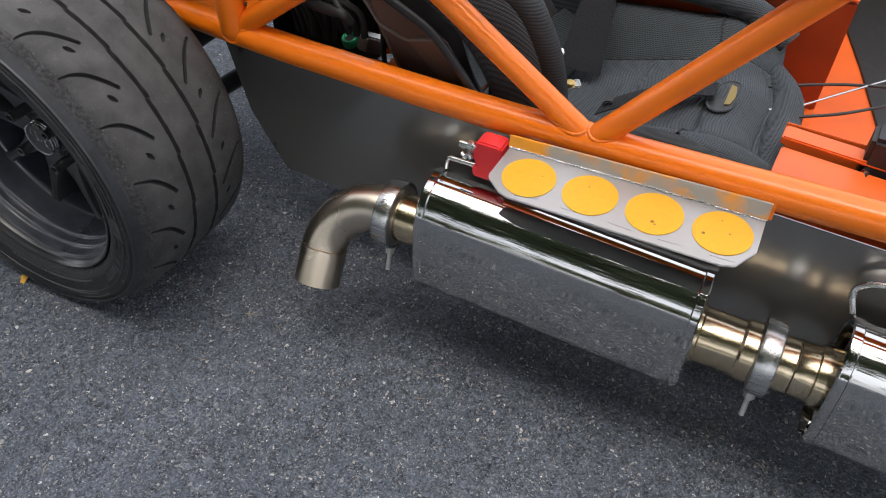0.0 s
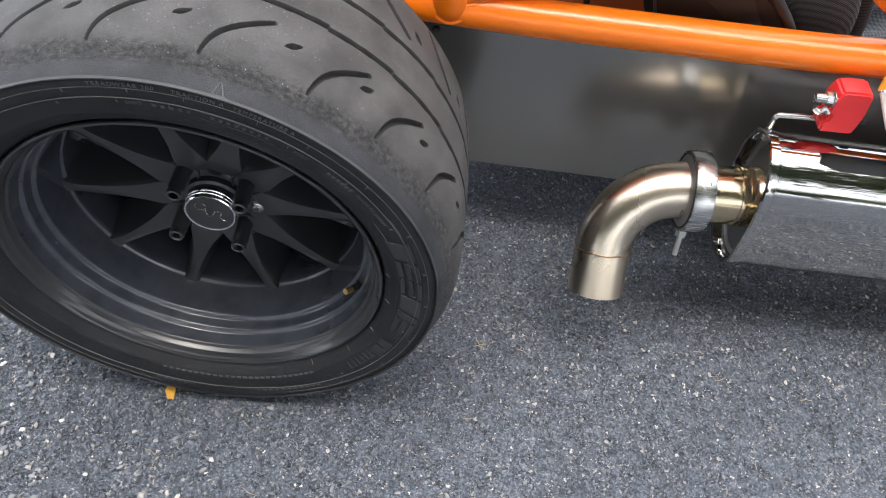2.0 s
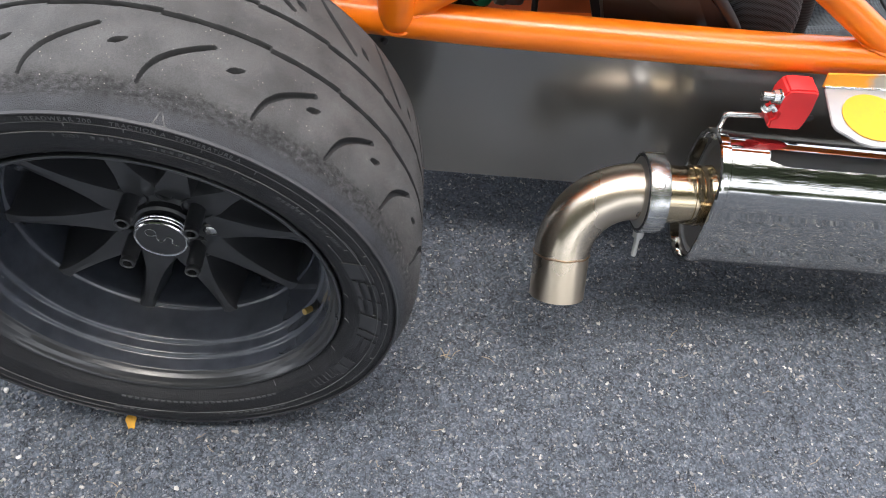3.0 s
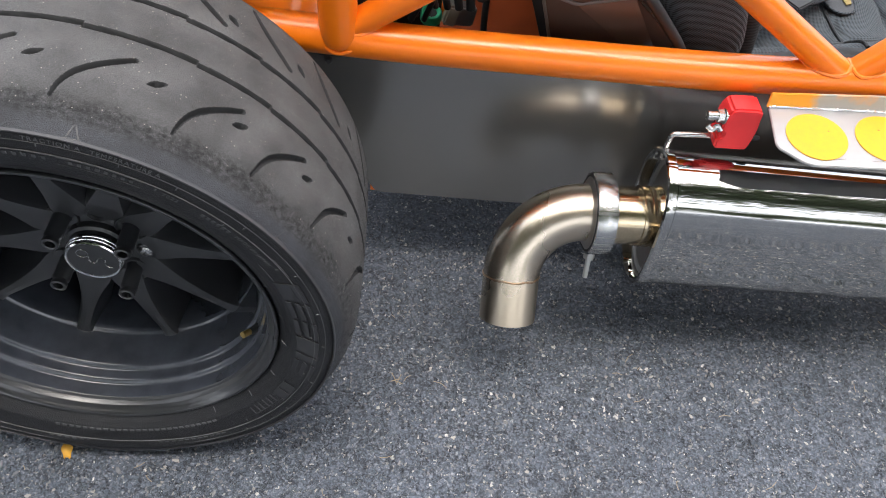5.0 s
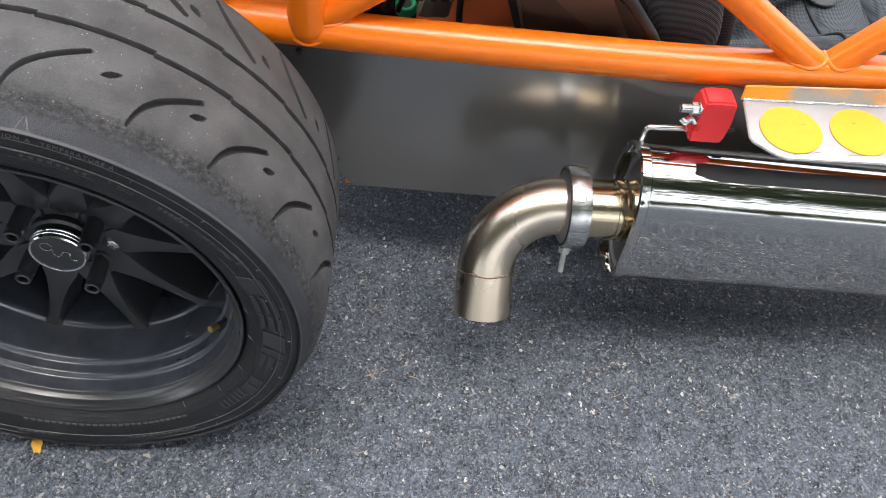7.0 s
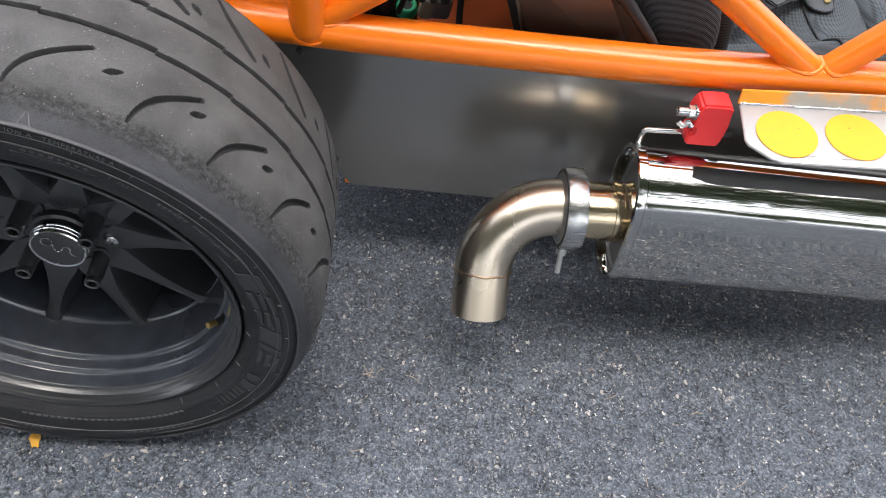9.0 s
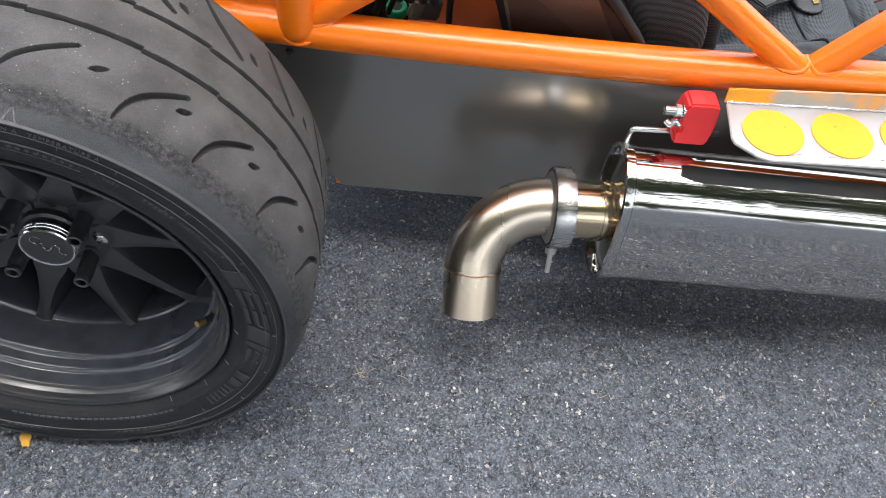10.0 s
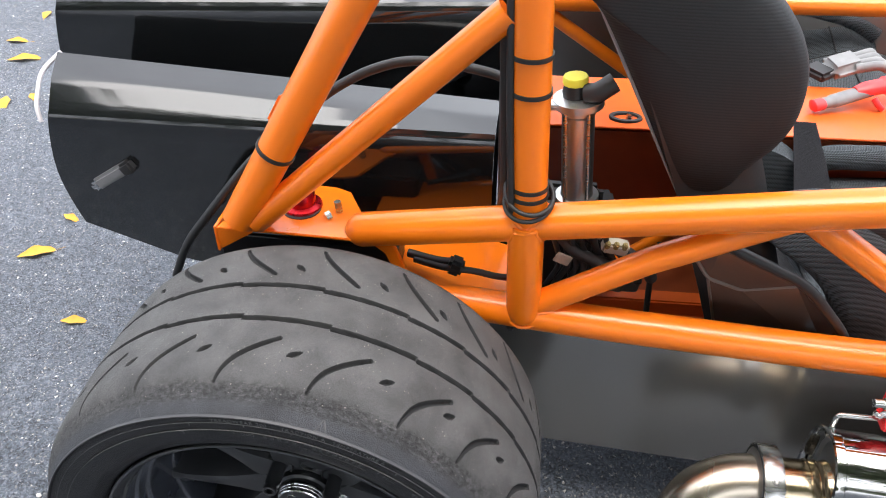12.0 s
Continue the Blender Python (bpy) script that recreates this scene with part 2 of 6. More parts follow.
def rubber_material():
    """Worn tyre rubber by distance from the axle: black wall, blue-grey shoulder, feathered worn band, dusty crown with grit."""
    m = bpy.data.materials.new("tyre_rubber")
    m.use_nodes = True
    n, l = nodes_of(m)
    b = n["Principled BSDF"]
    co = n.new("ShaderNodeTexCoord")
    off = n.new("ShaderNodeVectorMath")
    off.operation, off.inputs[1].default_value = "MULTIPLY_ADD", (1, 0, 1)
    off.inputs[2].default_value = (0, 0, -0.283)
    l.new(co.outputs["Object"], off.inputs[0])
    ln = n.new("ShaderNodeVectorMath")
    ln.operation = "LENGTH"
    l.new(off.outputs[0], ln.inputs[0])
    grain, patch, tear = n.new("ShaderNodeTexNoise"), n.new("ShaderNodeTexNoise"), n.new("ShaderNodeTexNoise")
    for t, s, d in ((grain, 1250, 5), (patch, 24, 7), (tear, 420, 10)):
        t.inputs["Scale"].default_value, t.inputs["Detail"].default_value = s, d
        l.new(co.outputs["Object"], t.inputs["Vector"])
    ang, wrap, zip3 = n.new("ShaderNodeSeparateXYZ"), n.new("ShaderNodeMath"), n.new("ShaderNodeCombineXYZ")
    wrap.operation = "ARCTAN2"
    l.new(off.outputs[0], ang.inputs[0])
    l.new(ang.outputs["Z"], wrap.inputs[0])
    l.new(ang.outputs["X"], wrap.inputs[1])
    arc = n.new("ShaderNodeMath")
    arc.operation, arc.inputs[1].default_value = "MULTIPLY", 0.28 * 0.4
    l.new(wrap.outputs[0], arc.inputs[0])
    l.new(arc.outputs[0], zip3.inputs["X"])
    l.new(ln.outputs["Value"], zip3.inputs["Y"])
    tear.inputs["Roughness"].default_value = 0.72
    l.new(zip3.outputs[0], tear.inputs["Vector"])
    # the borders of the bands wander with the wear
    wan = n.new("ShaderNodeMath")
    wan.operation, wan.inputs[1].default_value = "MULTIPLY_ADD", 0.004
    l.new(patch.outputs[0], wan.inputs[0])
    low = n.new("ShaderNodeMath")
    low.operation, low.inputs[1].default_value = "SUBTRACT", 0.002
    l.new(ln.outputs["Value"], low.inputs[0])
    l.new(low.outputs[0], wan.inputs[2])
    pos = n.new("ShaderNodeMapRange")
    pos.inputs["From Min"].default_value, pos.inputs["From Max"].default_value = 0.24, 0.29
    l.new(wan.outputs[0], pos.inputs[0])
    band = n.new("ShaderNodeValToRGB")
    e = band.color_ramp.elements
    e[0].position, e[0].color = 0.0, (0.0115, 0.0115, 0.013, 1)
    e[1].position, e[1].color = 1.0, (0.072, 0.0712, 0.0715, 1)
    for p, c in ((0.46, (0.0115, 0.0115, 0.013, 1)), (0.5, (0.02, 0.022, 0.027, 1)), (0.6, (0.031, 0.033, 0.039, 1)), (0.66, (0.036, 0.036, 0.038, 1)), (0.8, (0.045, 0.044, 0.044, 1)), (0.88, (0.062, 0.061, 0.061, 1))):
        q = e.new(p)
        q.color = c
    l.new(pos.outputs[0], band.inputs[0])
    mot = n.new("ShaderNodeMapRange")
    mot.inputs["From Min"].default_value, mot.inputs["From Max"].default_value = 0.3, 0.7
    mot.inputs["To Min"].default_value, mot.inputs["To Max"].default_value = 0.65, 1.35
    l.new(patch.outputs[0], mot.inputs[0])
    sca = n.new("ShaderNodeVectorMath")
    sca.operation = "SCALE"
    l.new(band.outputs[0], sca.inputs[0])
    l.new(mot.outputs[0], sca.inputs["Scale"])
    # the feathered band: torn, dusty
    fe = n.new("ShaderNodeValToRGB")
    f = fe.color_ramp.elements
    f[0].position, f[0].color = 0.6, (0, 0, 0, 1)
    f[1].position, f[1].color = 0.86, (0, 0, 0, 1)
    for p in (0.68, 0.78):
        q = f.new(p)
        q.color = (1, 1, 1, 1)
    l.new(pos.outputs[0], fe.inputs[0])
    tr = n.new("ShaderNodeMapRange")
    tr.inputs["From Min"].default_value, tr.inputs["From Max"].default_value = 0.36, 0.66
    tr.inputs["To Min"].default_value, tr.inputs["To Max"].default_value = 0.2, 2.2
    l.new(tear.outputs[0], tr.inputs[0])
    torn = n.new("ShaderNodeVectorMath")
    torn.operation = "SCALE"
    l.new(sca.outputs[0], torn.inputs[0])
    l.new(tr.outputs[0], torn.inputs["Scale"])
    mx = n.new("ShaderNodeMixRGB")
    l.new(fe.outputs[0], mx.inputs[0])
    l.new(sca.outputs[0], mx.inputs[1])
    l.new(torn.outputs[0], mx.inputs[2])
    grit = n.new("ShaderNodeTexVoronoi")
    grit.inputs["Scale"].default_value = 300
    l.new(co.outputs["Object"], grit.inputs["Vector"])
    gs = n.new("ShaderNodeSeparateColor")
    l.new(grit.outputs["Color"], gs.inputs[0])
    size = n.new("ShaderNodeMath")
    size.operation, size.inputs[1].default_value = "MULTIPLY", 0.19
    l.new(gs.outputs[1], size.inputs[0])
    few, near = n.new("ShaderNodeMath"), n.new("ShaderNodeMath")
    few.operation, few.inputs[1].default_value = "GREATER_THAN", 0.55
    near.operation = "LESS_THAN"
    l.new(gs.outputs[0], few.inputs[0])
    l.new(grit.outputs["Distance"], near.inputs[0])
    l.new(size.outputs[0], near.inputs[1])
    crown = n.new("ShaderNodeMath")
    crown.operation, crown.inputs[1].default_value = "GREATER_THAN", 0.7
    l.new(pos.outputs[0], crown.inputs[0])
    both, all3 = n.new("ShaderNodeMath"), n.new("ShaderNodeMath")
    both.operation = all3.operation = "MULTIPLY"
    l.new(few.outputs[0], both.inputs[0])
    l.new(near.outputs[0], both.inputs[1])
    l.new(both.outputs[0], all3.inputs[0])
    l.new(crown.outputs[0], all3.inputs[1])
    mix2 = n.new("ShaderNodeMixRGB")
    mix2.inputs[2].default_value = (0.3, 0.275, 0.24, 1)
    l.new(all3.outputs[0], mix2.inputs[0])
    l.new(mx.outputs[0], mix2.inputs[1])
    gr = n.new("ShaderNodeMapRange")
    gr.inputs["From Min"].default_value, gr.inputs["From Max"].default_value = 0.38, 0.62
    gr.inputs["To Min"].default_value, gr.inputs["To Max"].default_value = 0.62, 1.38
    l.new(grain.outputs[0], gr.inputs[0])
    fin = n.new("ShaderNodeVectorMath")
    fin.operation = "SCALE"
    l.new(mix2.outputs[0], fin.inputs[0])
    l.new(gr.outputs[0], fin.inputs["Scale"])
    l.new(fin.outputs[0], b.inputs["Base Color"])
    gloss = n.new("ShaderNodeMapRange")
    gloss.inputs["From Min"].default_value, gloss.inputs["From Max"].default_value = 0.44, 0.68
    gloss.inputs["To Min"].default_value, gloss.inputs["To Max"].default_value = 0.4, 0.66
    l.new(pos.outputs[0], gloss.inputs[0])
    l.new(gloss.outputs[0], b.inputs["Roughness"])
    b1_, b2_ = n.new("ShaderNodeBump"), n.new("ShaderNodeBump")
    b1_.inputs["Strength"].default_value, b1_.inputs["Distance"].default_value = 0.9, 0.001
    b2_.inputs["Distance"].default_value = 0.0035
    l.new(grain.outputs[0], b1_.inputs["Height"])
    l.new(fe.outputs[0], b2_.inputs["Strength"])
    l.new(tear.outputs[0], b2_.inputs["Height"])
    l.new(b1_.outputs[0], b2_.inputs["Normal"])
    l.new(b2_.outputs[0], b.inputs["Normal"])
    return m


def overspray_material():
    """Bare plate with uneven orange overspray."""
    m = material("overspray", (0.5, 0.49, 0.47), 0.45, var=0.1)
    n, l = nodes_of(m)
    b = n["Principled BSDF"]
    co, no, rp = n.new("ShaderNodeTexCoord"), n.new("ShaderNodeTexNoise"), n.new("ShaderNodeValToRGB")
    no.inputs["Scale"].default_value, no.inputs["Detail"].default_value = 16, 4
    e = rp.color_ramp.elements
    e[0].position, e[0].color = 0.44, (0.4, 0.385, 0.35, 1)
    e[1].position, e[1].color = 0.56, (0.85, 0.36, 0.03, 1)
    l.new(co.outputs["Object"], no.inputs["Vector"])
    l.new(no.outputs[0], rp.inputs[0])
    l.new(rp.outputs[0], b.inputs["Base Color"])
    return m


# the frame's orange with the tub's shade put into a redder colour
SHADED_ORANGE = material("shaded_orange_paint", (0.72, 0.115, 0.012), 0.45, coat=0.15, var=0.2, scale=12)
# orange darkened for the shade deep in the tub, with patchy stains
DEEP_SHADE_ORANGE = material("stained_deep_shade_orange", (0.3, 0.06, 0.018), 0.4, coat=0.2, var=0.6, scale=9)
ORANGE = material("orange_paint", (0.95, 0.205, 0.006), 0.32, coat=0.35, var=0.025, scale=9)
RUBBER = rubber_material()
# dust-free groove rubber, its black also standing in for shade in the cuts
GROOVE = material("shaded_clean_rubber", (0.014, 0.014, 0.015), 0.8, var=0.2, scale=60)
TICK = material("pale_tick_rubber", (0.16, 0.16, 0.16), 0.6)
# wall rubber made paler for the light that raised letters and lines catch
LIT_RELIEF = material("lit_relief_rubber", (0.11, 0.11, 0.112), 0.5, var=0.15, scale=80)
CALIPER = material("cast_grey_metal", (0.16, 0.165, 0.17), 0.5, metal=0.4, var=0.3)
# rubber of block edges, lightened as if catching light
EDGE = material("lit_rubber_edge", (0.06, 0.06, 0.063), 0.45, var=0.2, scale=90)
FOLD = material("dull_folded_edge", (0.17, 0.14, 0.12), 0.4, var=0.2, scale=60)
LATCH = material("grey_rubber", (0.2, 0.2, 0.21), 0.55, var=0.2, scale=60)
BLOCK = material("black_moulded_rubber", (0.034, 0.034, 0.037), 0.42, var=0.2, scale=90)
BLACK_PLASTIC = material("black_plastic", (0.015, 0.015, 0.016), 0.45, var=0.3, scale=60, fine=0.2)
CABLE = material("black_cable", (0.018, 0.018, 0.019), 0.5, var=0.3, scale=90)
RIM = material("satin_black_wheel_paint", (0.026, 0.027, 0.0295), 0.3, coat=0.5, var=0.35, scale=18, fine=0.08)
GLOSS = material("black_gloss_bodywork", (0.008, 0.009, 0.01), 0.06, coat=1.0, var=0.3, scale=6)
nodes_of(GLOSS)[0]["Principled BSDF"].inputs["Coat IOR"].default_value = 1.45
nodes_of(GLOSS)[0]["Principled BSDF"].inputs["Coat Roughness"].default_value = 0.09
SMOKE = material("brown_gloss_sheet", (0.13, 0.08, 0.06), 0.22, coat=0.6, var=0.3, scale=9)
PANEL = steel_material("brushed_aluminium_sheet", (0.3, 0.296, 0.287), 0.22, heat=0.1, axis=(1, 1, 1))
nodes_of(PANEL)[0]["Principled BSDF"].inputs["Metallic"].default_value = 0.7
CAP = steel_material("dull_stainless_plate", (0.5, 0.49, 0.475), 0.34, heat=0.1)
BOLT = material("zinc_plated_bolt", (0.55, 0.55, 0.53), 0.38, metal=0.5, var=0.15, scale=200)
OVERSPRAY = overspray_material()
PLATE = steel_material("bare_aluminium_plate", (0.46, 0.46, 0.46), 0.5, heat=0.05, brush=0.08, axis=(1, 12, 12))
CHROME = steel_material("polished_stainless", (0.55, 0.545, 0.53), 0.035, heat=0.05)
BRIGHT = steel_material("bright_chrome", (0.8, 0.8, 0.8), 0.12)
BARREL = material("dusty_black_wheel_barrel", (0.046, 0.052, 0.066), 0.24, coat=1.0, var=0.5, scale=40, fine=0.03)
PIPE = steel_material("heat_tinted_stainless", (0.6, 0.53, 0.44), 0.28, heat=0.3, brush=0.02, axis=(2, 2, 2))
GOLD = steel_material("straw_tinted_stainless", (0.58, 0.49, 0.35), 0.18, heat=0.3)
ZINC = steel_material("zinc_plated_steel", (0.56, 0.56, 0.55), 0.26, heat=0.05)
WELD = steel_material("weld_seam", (0.36, 0.27, 0.2), 0.35, heat=0.6)
ALU = steel_material("machined_aluminium", (0.52, 0.515, 0.5), 0.34, brush=0.1, axis=(1, 1, 40))
STAIN = material("brown_stain", (0.28, 0.13, 0.03), 0.6, var=0.4, scale=300)
YELLOW = material("yellow_paint", (0.82, 0.4, 0.012), 0.55, var=0.12, scale=160)
RED = material("red_urethane", (0.86, 0.042, 0.046), 0.38, var=0.1, scale=40)
RED_ANOD = material("red_anodised", (0.5, 0.01, 0.02), 0.25, metal=0.7, var=0.1)
GREEN = material("green_plastic", (0.03, 0.42, 0.2), 0.4, var=0.15)
BRASS = material("brass", (0.6, 0.42, 0.15), 0.35, metal=1.0, var=0.2, scale=200)
FABRIC = weave_material("black_seat_mesh", (0.045, 0.053, 0.06), 0.0062)
VINYL = ribbed_material("black_ribbed_vinyl", (0.017, 0.0185, 0.0208), 0.0036, 0.88, 0.14)
CORD = ribbed_material("black_corded_fabric", (0.022, 0.0245, 0.027), 0.0042, 0.55, 0.35)
STRAP = weave_material("black_webbing", (0.014, 0.0145, 0.018), 0.002, 0.8)
FOAM = material("yellowed_foam", (0.22, 0.165, 0.06), 0.9, var=0.2, scale=60)
LEAF = material("yellow_leaf", (0.6, 0.31, 0.025), 0.6, var=0.3, scale=80)
STRAW = material("dry_straw", (0.42, 0.34, 0.24), 0.8, var=0.3, scale=60)
FOLIAGE = material("tree_leaves", (0.12, 0.15, 0.075), 0.7, var=0.5, scale=2)
BARK = material("bark", (0.12, 0.09, 0.07), 0.9, var=0.4, scale=8)
PLUG = material("ivory_plastic", (0.36, 0.33, 0.27), 0.5, var=0.2, scale=120)
WHITE = material("white_plastic", (0.75, 0.72, 0.74), 0.4, var=0.06)
GLOVE = material("pale_grey_fabric", (0.25, 0.255, 0.265), 0.9, var=0.25, scale=60)
DARK = material("dark_metal", (0.03, 0.03, 0.032), 0.5, metal=0.3, var=0.3)
ASPHALT = asphalt_material()
CHIP = material("worn_stone_chip", (0.4, 0.39, 0.37), 0.7, var=0.2, scale=500)
cn, cl = nodes_of(CHIP)
pick, tone = cn.new("ShaderNodeNewGeometry"), cn.new("ShaderNodeValToRGB")
for at, col in ((0.35, (0.225, 0.233, 0.245, 1)), (0.72, (0.32, 0.315, 0.31, 1)), (0.93, (0.44, 0.41, 0.375, 1))):
    tone.color_ramp.elements.new(at).color = col
tone.color_ramp.elements[0].color, tone.color_ramp.elements[-1].color = (0.17, 0.178, 0.19, 1), (0.66, 0.64, 0.61, 1)
cl.new(pick.outputs["Random Per Island"], tone.inputs[0])
cl.new(tone.outputs[0], cn["Principled BSDF"].inputs["Base Color"])


# ---- builders ----
def part(name, bm, mat, parent=None, label="", smooth=40):
    me = bpy.data.meshes.new(name)
    bm.normal_update()
    for f in bm.faces:
        f.smooth = smooth > 0
    bm.to_mesh(me)
    bm.free()
    me.materials.append(mat)
    if smooth > 0:
        me.set_sharp_from_angle(angle=radians(smooth))
    ob = new(name, me)
    if parent is not None:
        under(ob, parent)
    if label:
        tagged(ob, label)
    return ob


def under(ob, parent):
    ob.parent = parent
    if parent.parent is None:
        ob.matrix_parent_inverse = Matrix.Translation(parent.location).inverted()
    return ob


def again(name, me, m, parent, label=""):
    ob = new(name, me)
    under(ob, parent)
    ob.matrix_basis = m
    if label:
        tagged(ob, label)
    return ob


def rounded(points, radius, steps=6):
    """A polyline with its corners rounded."""
    pts = [Vector(p) for p in points]
    out = [pts[0]]
    for a, b, c in zip(pts, pts[1:], pts[2:]):
        u, w = (a - b), (c - b)
        d = min(radius, 0.45 * u.length, 0.45 * w.length)
        p, q = b + u.normalized() * d, b + w.normalized() * d
        for i in range(steps + 1):
            s = i / steps
            out.append((1 - s) ** 2 * p + 2 * s * (1 - s) * b + s * s * q)
    return out + [pts[-1]]


def sweep(bm, pts, r, segs=20, caps=True, flat=1.0, wall=0.0):
    """A round (or flattened) bar along a path; r may be a list."""
    pts = [Vector(p) for p in pts]
    rs = r if isinstance(r, (list, tuple)) else [r] * len(pts)
    t0 = (pts[1] - pts[0]).normalized()
    up = Vector((0, 0, 1)) if abs(t0.z) < 0.9 else Vector((0, 1, 0))
    side = t0.cross(up).normalized()
    rings = []
    for i, p in enumerate(pts):
        t = (pts[min(i + 1, len(pts) - 1)] - pts[max(i - 1, 0)]).normalized()
        side = (side - t * side.dot(t)).normalized()
        nor = side.cross(t).normalized()
        rings.append([bm.verts.new(p + rs[i] * (math.cos(a) * side + flat * math.sin(a) * nor)) for a in (2 * math.pi * k / segs for k in range(segs))])
    for a, b in zip(rings, rings[1:]):
        for k in range(segs):
            bm.faces.new((a[k], a[(k + 1) % segs], b[(k + 1) % segs], b[k]))
    if caps:
        bm.faces.new(list(reversed(rings[0])))
        bm.faces.new(rings[-1])
    bmesh.ops.recalc_face_normals(bm, faces=bm.faces)
    return bm


def tube(pts, r, segs=20, **k):
    return sweep(bmesh.new(), pts, r, segs, **k)


def lathe(profile, segs=96, centre=(0, 0, 0), axis="y", closed=False):
    """Turns (along, radius) pairs about an axis through centre."""
    bm = bmesh.new()
    c = Vector(centre)
    rings = []
    for s, r in profile:
        ring = []
        for k in range(segs):
            a = 2 * math.pi * k / segs
            p = (r * math.cos(a), s, r * math.sin(a)) if axis == "y" else (s, r * math.cos(a), r * math.sin(a)) if axis == "x" else (r * math.cos(a), r * math.sin(a), s)
            ring.append(bm.verts.new(c + Vector(p)))
        rings.append(ring)
    pairs = list(zip(rings, rings[1:])) + ([(rings[-1], rings[0])] if closed else [])
    for a, b in pairs:
        for k in range(segs):
            bm.faces.new((a[k], a[(k + 1) % segs], b[(k + 1) % segs], b[k]))
    if not closed:
        for ring, (s, r) in ((rings[0], profile[0]), (rings[-1], profile[-1])):
            if r < 0.0006:
                bmesh.ops.pointmerge(bm, verts=ring, merge_co=c + (Vector((0, s, 0)) if axis == "y" else Vector((s, 0, 0)) if axis == "x" else Vector((0, 0, s))))
    bmesh.ops.recalc_face_normals(bm, faces=bm.faces)
    return bm


def block(size, m=Matrix(), bevel=0.002, seg=2):
    bm = bmesh.new()
    bmesh.ops.create_cube(bm, size=1.0)
    bmesh.ops.scale(bm, vec=size, verts=bm.verts)
    if bevel:
        bmesh.ops.bevel(bm, geom=bm.edges[:], offset=bevel, segments=seg, affect="EDGES")
    bm.transform(m)
    return bm


def prism(outline, thick, to3d, bevel=0.0):
    """A flat outline given thickness; to3d maps (u, v, w) to the place."""
    bm = bmesh.new()
    bot = [bm.verts.new(to3d(u, v, 0)) for u, v in outline]
    top = [bm.verts.new(to3d(u, v, thick)) for u, v in outline]
    bm.faces.new(bot)
    bm.faces.new(list(reversed(top)))
    k = len(outline)
    for i in range(k):
        bm.faces.new((bot[i], bot[(i + 1) % k], top[(i + 1) % k], top[i]))
    bmesh.ops.recalc_face_normals(bm, faces=bm.faces)
    if bevel:
        bmesh.ops.bevel(bm, geom=bm.edges[:], offset=bevel, segments=2, affect="EDGES")
    return bm


def grid(fn, nu, nv, thick=0.0):
    """A sheet of fn(u, v), u and v from 0 to 1; with thickness it is closed."""
    bm = bmesh.new()
    v = [[bm.verts.new(fn(i / nu, j / nv)) for j in range(nv + 1)] for i in range(nu + 1)]
    for i in range(nu):
        for j in range(nv):
            bm.faces.new((v[i][j], v[i + 1][j], v[i + 1][j + 1], v[i][j + 1]))
    bmesh.ops.recalc_face_normals(bm, faces=bm.faces)
    if thick:
        bm.normal_update()
        w = [[bm.verts.new(p.co - p.normal * thick) for p in row] for row in v]
        for i in range(nu):
            for j in range(nv):
                bm.faces.new((w[i][j], w[i][j + 1], w[i + 1][j + 1], w[i + 1][j]))
        rim = [(i, 0) for i in range(nu)] + [(nu, j) for j in range(nv)] + [(i, nv) for i in range(nu, 0, -1)] + [(0, j) for j in range(nv, 0, -1)]
        for (a, b), (c, d) in zip(rim, rim[1:] + rim[:1]):
            bm.faces.new((v[a][b], v[c][d], w[c][d], w[a][b]))
        bmesh.ops.recalc_face_normals(bm, faces=bm.faces)
    return bm


def thing(name, at, label, category, group=""):
    return tagged(new(name), label, category, group) if at is None else place(tagged(new(name), label, category, group), at)


def place(ob, at):
    ob.location = at
    return ob


def smoothstep(a, b, x):
    s = max(0.0, min(1.0, (x - a) / (b - a)))
    return s * s * (3 - 2 * s)


